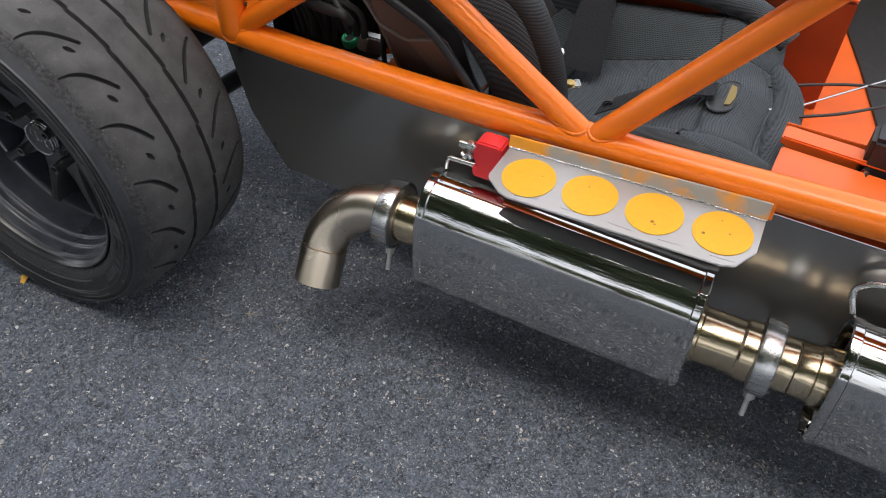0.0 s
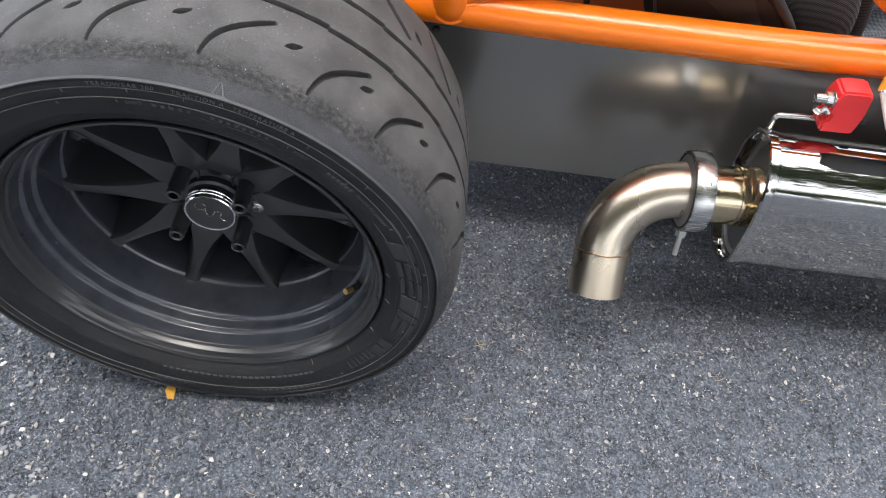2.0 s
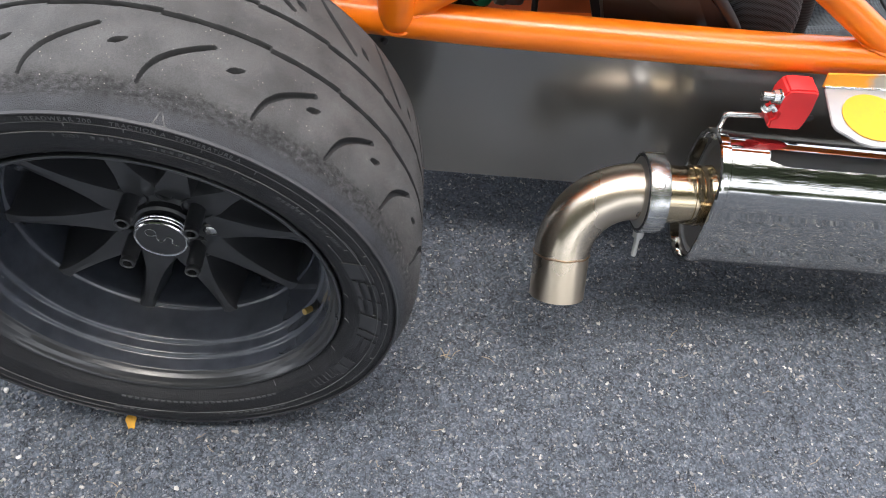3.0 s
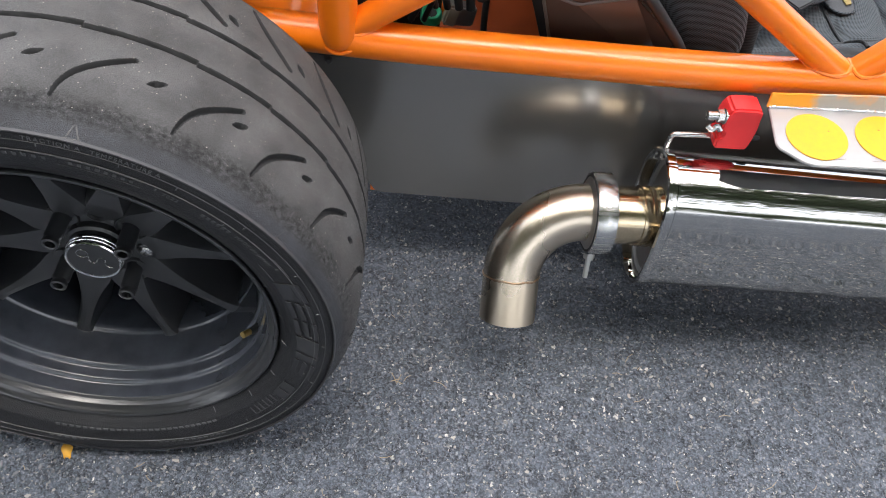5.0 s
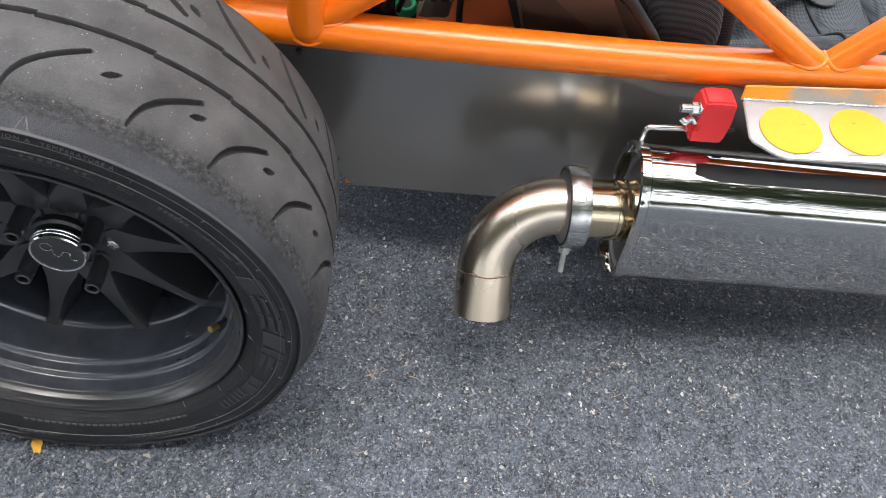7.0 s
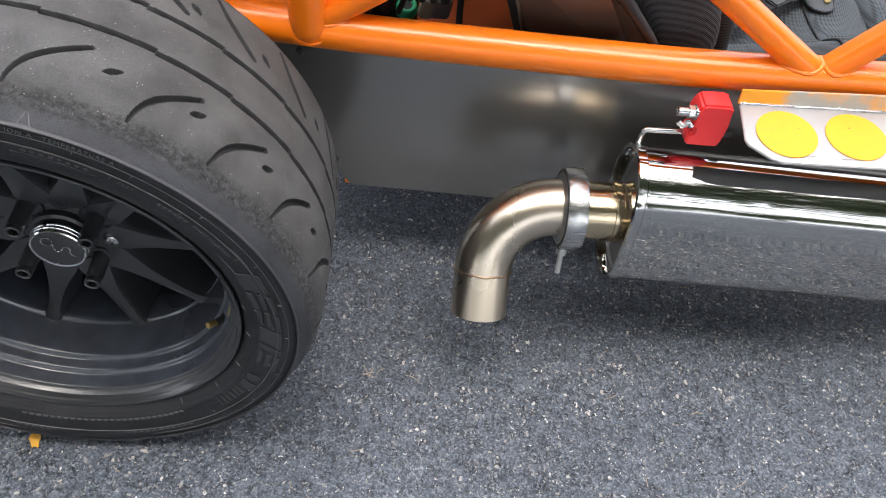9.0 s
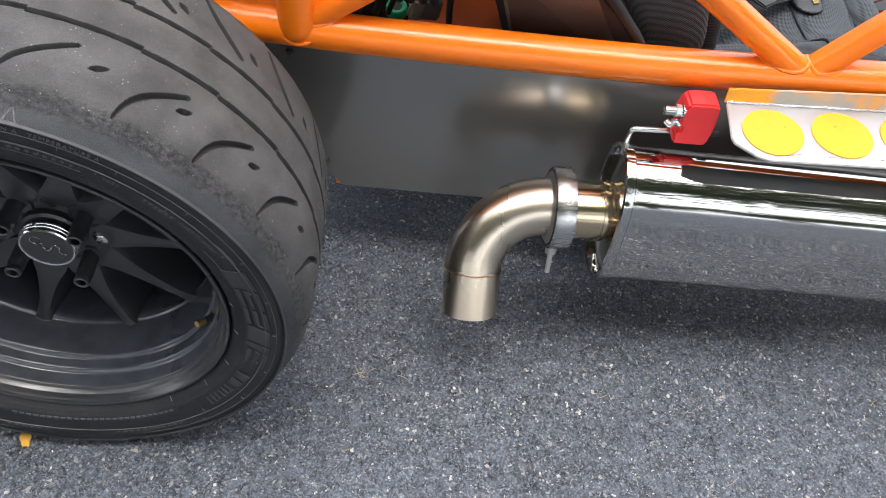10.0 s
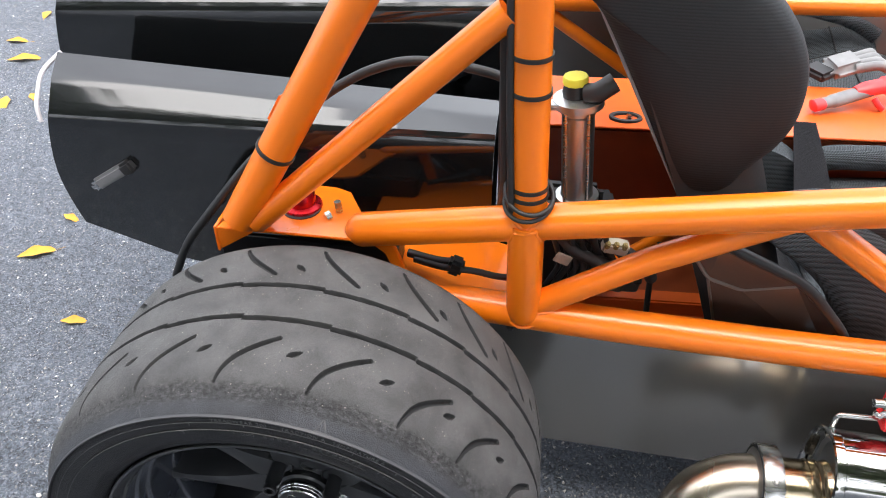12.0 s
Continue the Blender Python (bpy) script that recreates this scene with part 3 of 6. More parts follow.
# ---- ground ----
def ground():
    """One sheet of asphalt: fine and uneven where the car stands, rougher where it has lost its binder, coarse out to the horizon."""
    x0, x1, y0, y1, step = -0.55, 1.5, -0.35, 0.62, 0.0031
    nx, ny = int((x1 - x0) / step), int((y1 - y0) / step)
    gx, gy = np.meshgrid(np.linspace(x0, x1, nx + 1), np.linspace(y0, y1, ny + 1), indexing="ij")
    cell = 0.0088
    rng = np.random.RandomState(4)
    cx, cy = int((x1 - x0) / cell) + 4, int((y1 - y0) / cell) + 4
    jit, hgt = rng.rand(cx, cy, 2), rng.rand(cx, cy)
    ix, iy = ((gx - x0) / cell).astype(int) + 1, ((gy - y0) / cell).astype(int) + 1
    best, second, height = np.full(gx.shape, 9.0), np.full(gx.shape, 9.0), np.zeros(gx.shape)
    for dx in (-1, 0, 1):
        for dy in (-1, 0, 1):
            a, b = ix + dx, iy + dy
            px = x0 + (a - 1 + jit[a, b, 0]) * cell
            py = y0 + (b - 1 + jit[a, b, 1]) * cell
            d = np.hypot(gx - px, gy - py) / cell
            hit = d < best
            second = np.where(hit, best, np.minimum(second, d))
            best[hit], height[hit] = d[hit], hgt[a, b][hit]
    ravel = np.clip((0.16 - gx - 0.35 * gy) / 0.3, 0, 1)
    joint = 1 - np.clip((second - best) / 0.4, 0, 1)
    z = (0.0011 + 0.0016 * ravel) * (height - 0.6) - (0.0011 + 0.0026 * ravel) * joint
    edge = np.minimum(np.minimum(gx - x0, x1 - gx), np.minimum(gy - y0, y1 - gy))
    z *= np.clip(edge / 0.05, 0, 1)
    verts = np.stack([gx, gy, z], -1).reshape(-1, 3)
    idx = np.arange((nx + 1) * (ny + 1)).reshape(nx + 1, ny + 1)
    faces = np.stack([idx[:-1, :-1], idx[1:, :-1], idx[1:, 1:], idx[:-1, 1:]], -1).reshape(-1, 4)
    far = [(-900, -900, 0), (900, -900, 0), (900, 900, 0), (-900, 900, 0), (x0, y0, 0), (x1, y0, 0), (x1, y1, 0), (x0, y1, 0)]
    base = len(verts)
    ring = [[base + a for a in q] for q in ((0, 1, 5, 4), (1, 2, 6, 5), (2, 3, 7, 6), (3, 0, 4, 7))]
    me = bpy.data.meshes.new("ground")
    me.from_pydata(verts.tolist() + far, [], faces.tolist() + ring)
    me.polygons.foreach_set("use_smooth", [True] * len(me.polygons))
    me.materials.append(ASPHALT)
    return tagged(new("ground", me), "dark grey coarse asphalt with pale stone chips", "asphalt", kind="structure")


def stone_chips(count):
    """Worn stone chips bedded in the binder: low uneven domes, gathered in loose patches."""
    rng = np.random.RandomState(9)
    hubs = rng.rand(90, 2) * (2.0, 0.92) + (-0.52, -0.33)
    verts, faces = [], []
    for k in range(count):
        if k % 3 == 0:
            x, y = hubs[rng.randint(90)] + rng.randn(2) * 0.035
        else:
            x, y = rng.rand(2) * (2.0, 0.92) + (-0.52, -0.33)
        ravel = min(1.0, max(0.0, (0.16 - x - 0.35 * y) / 0.3))
        if rng.rand() > 0.45 + 0.55 * ravel:
            continue
        r = 0.0007 + (0.0015 + 0.0008 * ravel) * rng.rand() ** 2.6
        long, turn = 1 + 1.1 * rng.rand(), rng.rand() * math.pi
        c, q = math.cos(turn), math.sin(turn)
        n = 7
        i = len(verts)
        for ring, z in ((1.0, -0.0012), (1.0, 0.0003 + 0.12 * r), (0.62, 0.0003 + 0.42 * r)):
            for j in range(n):
                a = 2 * math.pi * j / n
                rr = r * ring * (0.66 + 0.68 * rng.rand())
                u, v = rr * long * math.cos(a), rr * math.sin(a)
                verts.append((x + u * c - v * q, y + u * q + v * c, z))
        for t in (0, n):
            faces += [(i + t + j, i + t + (j + 1) % n, i + t + n + (j + 1) % n, i + t + n + j) for j in range(n)]
        faces.append(tuple(i + 2 * n + j for j in range(n)))
    me = bpy.data.meshes.new("stone_chips")
    me.from_pydata(verts, [], faces)
    me.materials.append(CHIP)
    return tagged(new("stone_chips", me), "small pale stone chips bedded in the asphalt", "stone chips", kind="stuff")


stone_chips(13000)
ground()

# ---- car ----
car = thing("sports_car", (0.4, 0.87, 0.0), "orange tube-framed open sports car with black bodywork, parked on asphalt", "car")


# the side of the frame runs slightly inwards towards the front
def side_y(x):
    return 0.303 - 0.05 * (x - 0.25)


def s3(x, z, dy=0.0):
    return (x, side_y(x) + dy, z)


BIG, THIN = 0.0222, 0.0165


def frame_tube(pts, r, label="", bend=0.0):
    return part("frame_tube", tube(rounded(pts, bend) if bend else pts, r, 28), ORANGE, car, label)


frame_tube([(-0.02, 0.335, 0.43), (0.08, 0.318, 0.428), (0.3, 0.2995, 0.4255), s3(0.7, 0.4285), s3(1.0, 0.4455), s3(1.25, 0.461), (1.9, 0.2, 0.5)], BIG, "lower orange frame rail", 0.2)
upper = rounded([(0.034, 0.3135, 0.5285), s3(0.36, 0.5935), s3(0.69, 0.6595), s3(1.1, 0.729), (1.9, 0.2, 0.815)], 0.15)
blunt = [upper[0] + (upper[1] - upper[0]).normalized() * d for d in (-0.02, -0.014, -0.006)]
part("frame_tube", tube(blunt + upper, [0.006, 0.015, 0.0205] + [BIG] * len(upper), 28), ORANGE, car, "upper orange frame rail")
foot = [(0.417, 0.006), (0.418, 0.0105), (0.4205, 0.0148), (0.4245, 0.0186), (0.4295, 0.021), (0.436, BIG), (0.575, BIG)]
part("frame_tube", tube([s3(0.247 - 0.042 * (z - 0.432), z, -0.0055) for z, r in foot], [r for z, r in foot], 32), ORANGE, car, "short orange post between the rails")
frame_tube([s3(0.242, 0.57), s3(0.2265, 0.84), (0.2, 0.33, 1.25)], BIG, "upright of the orange roll hoop", 0.1)
frame_tube([(-0.121, 0.303, 0.535), (0.0535, 0.303, 0.84), (0.16, 0.32, 1.05)], BIG, "orange rear stay")
frame_tube([(-0.1, 0.303, 0.534), (0.205, 0.303, 0.826)], THIN, "thin orange brace")
frame_tube([s3(0.262, 0.443), s3(0.39, 0.5345), s3(0.53, 0.617)], THIN, "thin orange diagonal")
frame_tube([s3(0.54, 0.6275), s3(0.825, 0.443)], THIN, "thin orange diagonal")
frame_tube([s3(0.835, 0.437), s3(1.1, 0.758)], THIN, "thin orange diagonal")


def weld(c, d, r, p, u, big):
    """A bead of weld where a tube through c along d meets a larger tube through p along u."""
    d, u, c, p = Vector(d).normalized(), Vector(u).normalized(), Vector(c), Vector(p)
    q = d.to_track_quat("Z", "Y").to_matrix()
    pts = []
    for k in range(49):
        a = 2 * math.pi * k / 48
        o = c + q @ Vector(((r - 0.0008) * math.cos(a), (r - 0.0008) * math.sin(a), 0)) - p
        e, f = o - u * o.dot(u), d - u * d.dot(u)
        aa, bb, cc = f.dot(f), 2 * e.dot(f), e.dot(e) - (big - 0.0008) ** 2
        s = (-bb + math.sqrt(max(0.0, bb * bb - 4 * aa * cc))) / (2 * aa)
        pts.append(p + o + d * s)
    part("weld_bead", tube(pts, [0.0029 + 0.0005 * math.sin(2.3 * k) for k in range(49)], 8), ORANGE, car)


LOW, HIGH = (s3(0.5, 0.427), (1, -0.05, 0.009)), (s3(0.3, 0.582), (1, -0.05, 0.2))
bead = [s3(0.247 + (BIG + 0.0012) * math.cos(a), 0.439 - 0.0205 * math.sin(a), -0.0055 - 0.0165 * math.sin(a) ** 0.7) for a in (math.pi * k / 40 for k in range(41))]
part("weld_bead", tube(bead, [0.0022 + 0.0004 * math.sin(2.3 * k) for k in range(41)], 8), ORANGE, car)
weld(s3(0.242, 0.57), (-0.0155, 0, 0.27), BIG, *HIGH, BIG)
weld(s3(0.241, 0.575, -0.004), (0.006, 0, -0.128), BIG, *HIGH, BIG)
weld(s3(0.53, 0.617), (-0.14, 0.007, -0.0825), THIN, *HIGH, BIG)
weld(s3(0.54, 0.6275), (0.285, -0.014, -0.1845), THIN, s3(0.6, 0.6415), (1, -0.05, 0.2), BIG)
weld(s3(0.262, 0.443), (0.128, -0.0064, 0.09), THIN, *LOW, BIG)
weld(s3(0.825, 0.443), (-0.265, 0.013, 0.17), THIN, s3(0.85, 0.437), (1, -0.05, 0.05), BIG)
weld(s3(0.835, 0.437), (0.265, -0.013, 0.333), THIN, s3(0.85, 0.437), (1, -0.05, 0.05), BIG)

# side skirt of bare sheet, its top tucked behind the lower rail
def panel_y(x):
    return 0.317 - 0.035 * (x - 0.25)


def skirt(u, v):
    x = 0.2 + 1.25 * u
    low = 0.166 if x > 0.29 else 0.166 + (0.29 - x) * 1.75 + max(0, 0.23 - x) * 2.6
    z = low + v * (0.4 - low)
    return (x, panel_y(x) + 0.0015 * math.sin(9 * x) * v, z)


panel = part("side_panel", grid(skirt, 40, 10, 0.002), PANEL, car, "bare brushed aluminium side panel")
part("panel_edge", tube([(0.285, 0.325, 0.164), (0.36, 0.323, 0.1655), (0.7, 0.312, 0.172), (1.4, 0.29, 0.172)], 0.005, 8), ORANGE, car, "orange lower edge of the tub")
# black strip drawn in as the shadow between rail and panel
part("shadow_strip", block((0.4, 0.004, 0.014), pose(0.42, 0.3105, 0.4005, 0, -1.2, -2), 0.001), BLACK_PLASTIC, car, "black strip put in as the shadow gap under the rail")
screw = part("screw", lathe([(-0.004, 0.0004), (-0.004, 0.003), (-0.001, 0.005), (0.001, 0.005)], 14), DARK, panel)
screw.matrix_basis = pose(0.273, panel_y(0.273) - 0.001, 0.212)
for x, z in ((0.232, 0.383),):
    again("screw", screw.data, pose(x, panel_y(x) - 0.001, z), panel)

# ---- wheel ----
WC = Vector((0, 0, 0.283))
wheel = part("wheel", lathe([(0.0965, 0.0005), (0.0965, 0.06), (0.0985, 0.0645), (0.104, 0.067), (0.15, 0.067), (0.15, 0.0005)], 60, WC), RIM, car, "deep-dish satin black alloy wheel with a worn tyre")

PITCHES = [97.5, 79.0, 60.2, 45.5, 29.5] + [29.5 - 18.25 * k for k in range(1, 16)]


def slot(p0, p1, p2, p3, h0, h1):
    """A curved cut: (degrees, across, half width) along a cubic."""
    out = []
    for k in range(13):
        s = k / 12
        a = [(1 - s) ** 3 * p0[c] + 3 * s * (1 - s) ** 2 * p1[c] + 3 * s * s * (1 - s) * p2[c] + s ** 3 * p3[c] for c in (0, 1)]
        out.append((*a, (h0 + (h1 - h0) * min(1, 2.2 * s)) * (1 if s < 0.85 else 1 - 2.5 * (s - 0.85))))
    return out


SLOTS = [slot((0.2, 0.012), (-0.9, 0.036), (-3.2, 0.047), (-9.6, 0.0675), 0.0009, 0.0024), slot((7.4, 0.213), (5.5, 0.193), (2.5, 0.182), (-2.4, 0.164), 0.0014, 0.0024)]


def seg_dist(px, py, a, b):
    ax, ay, bx, by = *a, *b
    t = np.clip(((px - ax) * (bx - ax) + (py - ay) * (by - ay)) / ((bx - ax) ** 2 + (by - ay) ** 2), 0, 1)
    return np.hypot(px - ax - t * (bx - ax), py - ay - t * (by - ay)), t


def tread_depth(theta, y):
    """Depth of the cut tread at an angle (degrees) and distance across."""
    out = np.zeros(theta.shape)
    mm = 0.289 * math.pi / 180

    def cut(dist, half, depth):
        np.maximum(out, depth * np.clip((half + 0.0005 - dist) / 0.001, 0, 1), out=out)

    for k, p in enumerate(PITCHES):
        nxt = PITCHES[k + 1] if k + 1 < len(PITCHES) else PITCHES[0] - 360
        span = p - nxt
        d = (theta - p + 180) % 360 - 180
        # two ring grooves that shift sideways a little at each pitch
        inside = (d <= 0) & (d > -span)
        f = -d / span
        cut(np.where(inside, np.abs(y - (0.0925 + 0.0028 * f)), 1), 0.0027, 0.0065)
        inside2 = (d <= 4) & (d > 4 - span)
        f2 = (4 - d) / span
        cut(np.where(inside2, np.abs(y - (0.1445 + 0.0028 * f2)), 1), 0.0027, 0.0065)
        x = d * mm
        near = np.abs(d) < 30
        for curve in SLOTS:
            for (ax, ay, h), (bx, by, _) in zip(curve, curve[1:]):
                dist, t = seg_dist(x, y, (ax * mm, ay), (bx * mm, by))
                cut(np.where(near, dist, 1), h, 0.002 + 1.4 * h)
        for a, b in (((6.0, 0.0465), (3.7, 0.0535)), ((11.8, 0.181), (10.0, 0.173))):
            dist, t = seg_dist(x, y, (a[0] * mm, a[1]), (b[0] * mm, b[1]))
            cut(np.where(near, dist, 1), 0.0003 + 0.0024 * np.sin(math.pi * (0.08 + 0.84 * t ** 0.8)) ** 1.2, 0.005)
    return out


SIDE = [(0.022, 0.192), (0.008, 0.2), (0.002, 0.2055), (-0.0035, 0.2095), (-0.0045, 0.2105), (-0.0072, 0.2135), (-0.0082, 0.2142), (-0.0105, 0.2195), (-0.0112, 0.2198), (-0.0125, 0.226), (-0.0148, 0.2382), (-0.0156, 0.2425),
        (-0.0162, 0.246), (-0.0168, 0.25), (-0.0172, 0.2555), (-0.0172, 0.262), (-0.0152, 0.2626), (-0.0152, 0.2632), (-0.0172, 0.2638), (-0.0172, 0.265),
        (-0.0155, 0.266), (-0.0115, 0.2683), (-0.004, 0.272), (0.004, 0.2765), (0.01, 0.2797)]


def wall_y(r):
    """How far out the tyre's wall stands at a radius."""
    for (y0, r0), (y1, r1) in zip(SIDE, SIDE[1:]):
        if r0 <= r <= r1 and r1 > r0:
            return y0 + (y1 - y0) * (r - r0) / (r1 - r0)
    return -0.017


def tyre():
    prof = SIDE[:]
    for i in range(1, 221):
        y = 0.01 + 0.216 * i / 221
        s = abs(y - 0.118) / 0.108
        prof.append((y, 0.2885 - 0.0022 * s ** 2 - 0.0066 * s ** 9))
    prof += [(0.226, 0.2797), (0.236, 0.273), (0.25, 0.256), (0.252, 0.235), (0.24, 0.21), (0.22, 0.196)]
    prof = np.array(prof)
    n = 2000
    th = np.linspace(0, 360, n, endpoint=False)
    T, Y = np.meshgrid(th, prof[:, 0], indexing="ij")
    Rr = np.broadcast_to(prof[:, 1], T.shape).copy()
    crown = (Rr > 0.2765).astype(float)
    cut = tread_depth(T, Y) * crown
    Rr -= cut
    X, Z = Rr * np.cos(np.radians(T)), 0.283 + Rr * np.sin(np.radians(T))
    # the contact patch is flattened and the wall above it bulges
    low = np.clip((0.05 - Z) / 0.05, 0, 1)
    Y = Y - 0.006 * low ** 1.5 * (Rr < 0.28) * (Y < 0.1)
    Z = np.where(Z < 0.004, 0.0005 + 0.15 * np.clip(Z + 0.012, 0, 1), Z)
    rows, cols = T.shape
    idx = np.arange(rows * cols).reshape(rows, cols)
    nxt = np.roll(idx, -1, axis=0)
    faces = np.stack([idx[:, :-1], nxt[:, :-1], nxt[:, 1:], idx[:, 1:]], -1).reshape(-1, 4)
    me = bpy.data.meshes.new("tyre")
    me.from_pydata(np.stack([X, Y, Z], -1).reshape(-1, 3).tolist(), [], faces.tolist())
    for p in me.polygons:
        p.use_smooth = True
    me.materials.append(RUBBER)
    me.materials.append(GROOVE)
    # walls and floors of the cuts take the rubber that carries their shade
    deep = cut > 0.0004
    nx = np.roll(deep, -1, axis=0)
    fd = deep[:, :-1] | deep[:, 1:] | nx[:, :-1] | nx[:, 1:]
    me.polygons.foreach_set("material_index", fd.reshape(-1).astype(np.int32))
    ob = under(new("tyre", me), wheel)
    return tagged(ob, "worn grey-black semi-slick tyre with curved grooves")


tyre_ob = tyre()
part("rim_lip", lathe([(0.02, 0.196), (0.004, 0.2035), (-0.001, 0.2055), (-0.0035, 0.2052), (-0.0045, 0.2035), (-0.0035, 0.2015), (0.0, 0.2003), (0.003, 0.1985), (0.005, 0.196), (0.0058, 0.1955), (0.0112, 0.1948), (0.0122, 0.194), (0.0128, 0.1925), (0.0135, 0.1918), (0.0145, 0.1915), (0.0145, 0.193)], 180, WC), RIM, wheel, "black outer lip of the rim", 70)
part("rim_barrel", lathe([(0.0145, 0.1914), (0.015, 0.1913),
                   (0.029, 0.1896), (0.0305, 0.1892), (0.0318, 0.1882), (0.0326, 0.1866), (0.0336, 0.1852), (0.0352, 0.1846), (0.037, 0.1843), (0.0455, 0.1832), (0.047, 0.1827), (0.0482, 0.1815), (0.0488, 0.1798), (0.0496, 0.1785), (0.051, 0.1778), (0.053, 0.1775),
                   (0.089, 0.1702), (0.0905, 0.1698), (0.0918, 0.169), (0.0925, 0.1676), (0.094, 0.1667), (0.1, 0.166), (0.2, 0.165), (0.23, 0.19), (0.23, 0.2)], 180, WC), BARREL, wheel, "stepped black rim barrel with dusty streaks", 70)



def spoke():
    """One spoke: wide and scooped at the hub, narrow and deep at the barrel, pointing up."""
    bm = bmesh.new()
    rows = []
    for r, w, top, bot in ((0.045, 0.0205, 0.0948, 0.135), (0.056, 0.0205, 0.0926, 0.135), (0.064, 0.0195, 0.0912, 0.135), (0.073, 0.0168, 0.0905, 0.135), (0.085, 0.0132, 0.0897, 0.135), (0.1, 0.0102, 0.0885, 0.136), (0.12, 0.0078, 0.0872, 0.138), (0.14, 0.0064, 0.0862, 0.14), (0.152, 0.0061, 0.086, 0.141), (0.16, 0.0066, 0.086, 0.142), (0.166, 0.0078, 0.0862, 0.143), (0.171, 0.0098, 0.0866, 0.145)):
        rows.append([bm.verts.new((x, y, r)) for x, y in ((-w - 0.011, bot), (-w - 0.0015, top + 0.0065), (-w * 0.9, top + 0.0016), (0, top), (w * 0.9, top + 0.0016), (w + 0.0015, top + 0.0065), (w + 0.011, bot))])
    for a, b in zip(rows, rows[1:]):
        for k in range(6):
            bm.faces.new((a[k], a[k + 1], b[k + 1], b[k]))
        bm.faces.new((a[6], a[0], b[0], b[6]))
    bm.faces.new(rows[0]), bm.faces.new(rows[-1])
    bmesh.ops.recalc_face_normals(bm, faces=bm.faces)
    return bm


sp = part("spoke", spoke(), RIM, wheel, "", 28)
sp.matrix_basis = Matrix.Translation(WC) @ pose(0, 0, 0, 0, 91, 0)
for k in range(1, 10):
    again("spoke", sp.data, Matrix.Translation(WC) @ pose(0, 0, 0, 0, 91 + 36 * k, 0), wheel)
nut = part("wheel_nut", lathe([(0.062, 0.0048), (0.057, 0.0052), (0.056, 0.0066), (0.057, 0.0084), (0.061, 0.0088), (0.063, 0.0076), (0.0645, 0.0076), (0.067, 0.0092), (0.094, 0.0092), (0.098, 0.0115), (0.108, 0.0125)], 18), RIM, wheel, "long black open-ended wheel nut")
pocket = part("nut_pocket", lathe([(0.0955, 0.0155), (0.0935, 0.0172), (0.0955, 0.0185), (0.12, 0.019)], 24), RIM, wheel)
for k in range(4):
    a = radians(36 + 90 * k)
    m = Matrix.Translation(WC + Vector((0.05 * math.cos(a), 0, 0.05 * math.sin(a))))
    if k == 0:
        nut.matrix_basis = pocket.matrix_basis = m
    else:
        again("wheel_nut", nut.data, m, wheel)
        again("nut_pocket", pocket.data, m, wheel)
    a = radians(81 + 90 * k)
    dimple = part("dimple", lathe([(0.0965, 0.0004), (0.0965, 0.0065), (0.0935, 0.0085), (0.0945, 0.0105), (0.1, 0.0115)], 20), RIM, wheel)
    dimple.matrix_basis = Matrix.Translation(WC + Vector((0.049 * math.cos(a), 0, 0.049 * math.sin(a))))
part("locating_bolt", lathe([(0.0925, 0.0004), (0.0925, 0.0055), (0.0938, 0.0072), (0.099, 0.0078)], 20, WC + Vector((0.0485, 0, -0.009))), ZINC, wheel, "bare steel locating bolt")
cap = part("centre_cap", lathe([(0.0725, 0.0004), (0.072, 0.0255), (0.0715, 0.027), (0.083, 0.027), (0.084, 0.0295), (0.088, 0.0305), (0.09, 0.034), (0.1, 0.036)], 48, WC), RIM, wheel, "black centre cap with a chromed ring")
part("chrome_ring", lathe([(0.0725, 0.0262), (0.0705, 0.0268), (0.07, 0.0285), (0.0712, 0.0298), (0.0735, 0.03), (0.0742, 0.0292), (0.075, 0.0292), (0.0757, 0.0302), (0.0775, 0.0302), (0.0782, 0.0294), (0.079, 0.0294), (0.0797, 0.0304), (0.0815, 0.0304), (0.083, 0.0292), (0.083, 0.027)], 64, WC, closed=True), BRIGHT, wheel, "ridged chrome ring of the cap", 20)
curl = [(-0.38 + 0.24 * math.cos(q), 0.42 + 0.24 * math.sin(q)) for q in (0.4 * k for k in range(0, 15))] + [(-0.16, 0.3), (-0.2, -0.05), (-0.05, -0.25), (0.12, -0.1), (0.22, 0.12), (0.4, 0.15), (0.5, -0.02), (0.42, -0.22), (0.5, -0.42), (0.7, -0.45)]
part("cap_mark", tube(rounded([(0.025 * p, 0.0718, 0.283 + 0.025 * q) for p, q in curl], 0.003), 0.00065, 6), ZINC, wheel, "thin curled silver mark")
part("valve_stem", tube([(0.1745, 0.046, 0.212), (0.1705, 0.038, 0.215), (0.165, 0.031, 0.2195)], [0.0062, 0.005, 0.004], 14), BLACK_PLASTIC, wheel)
part("valve_cap", tube([(0.1655, 0.0315, 0.2193), (0.159, 0.0235, 0.2235)], 0.0038, 12), BRASS, wheel)


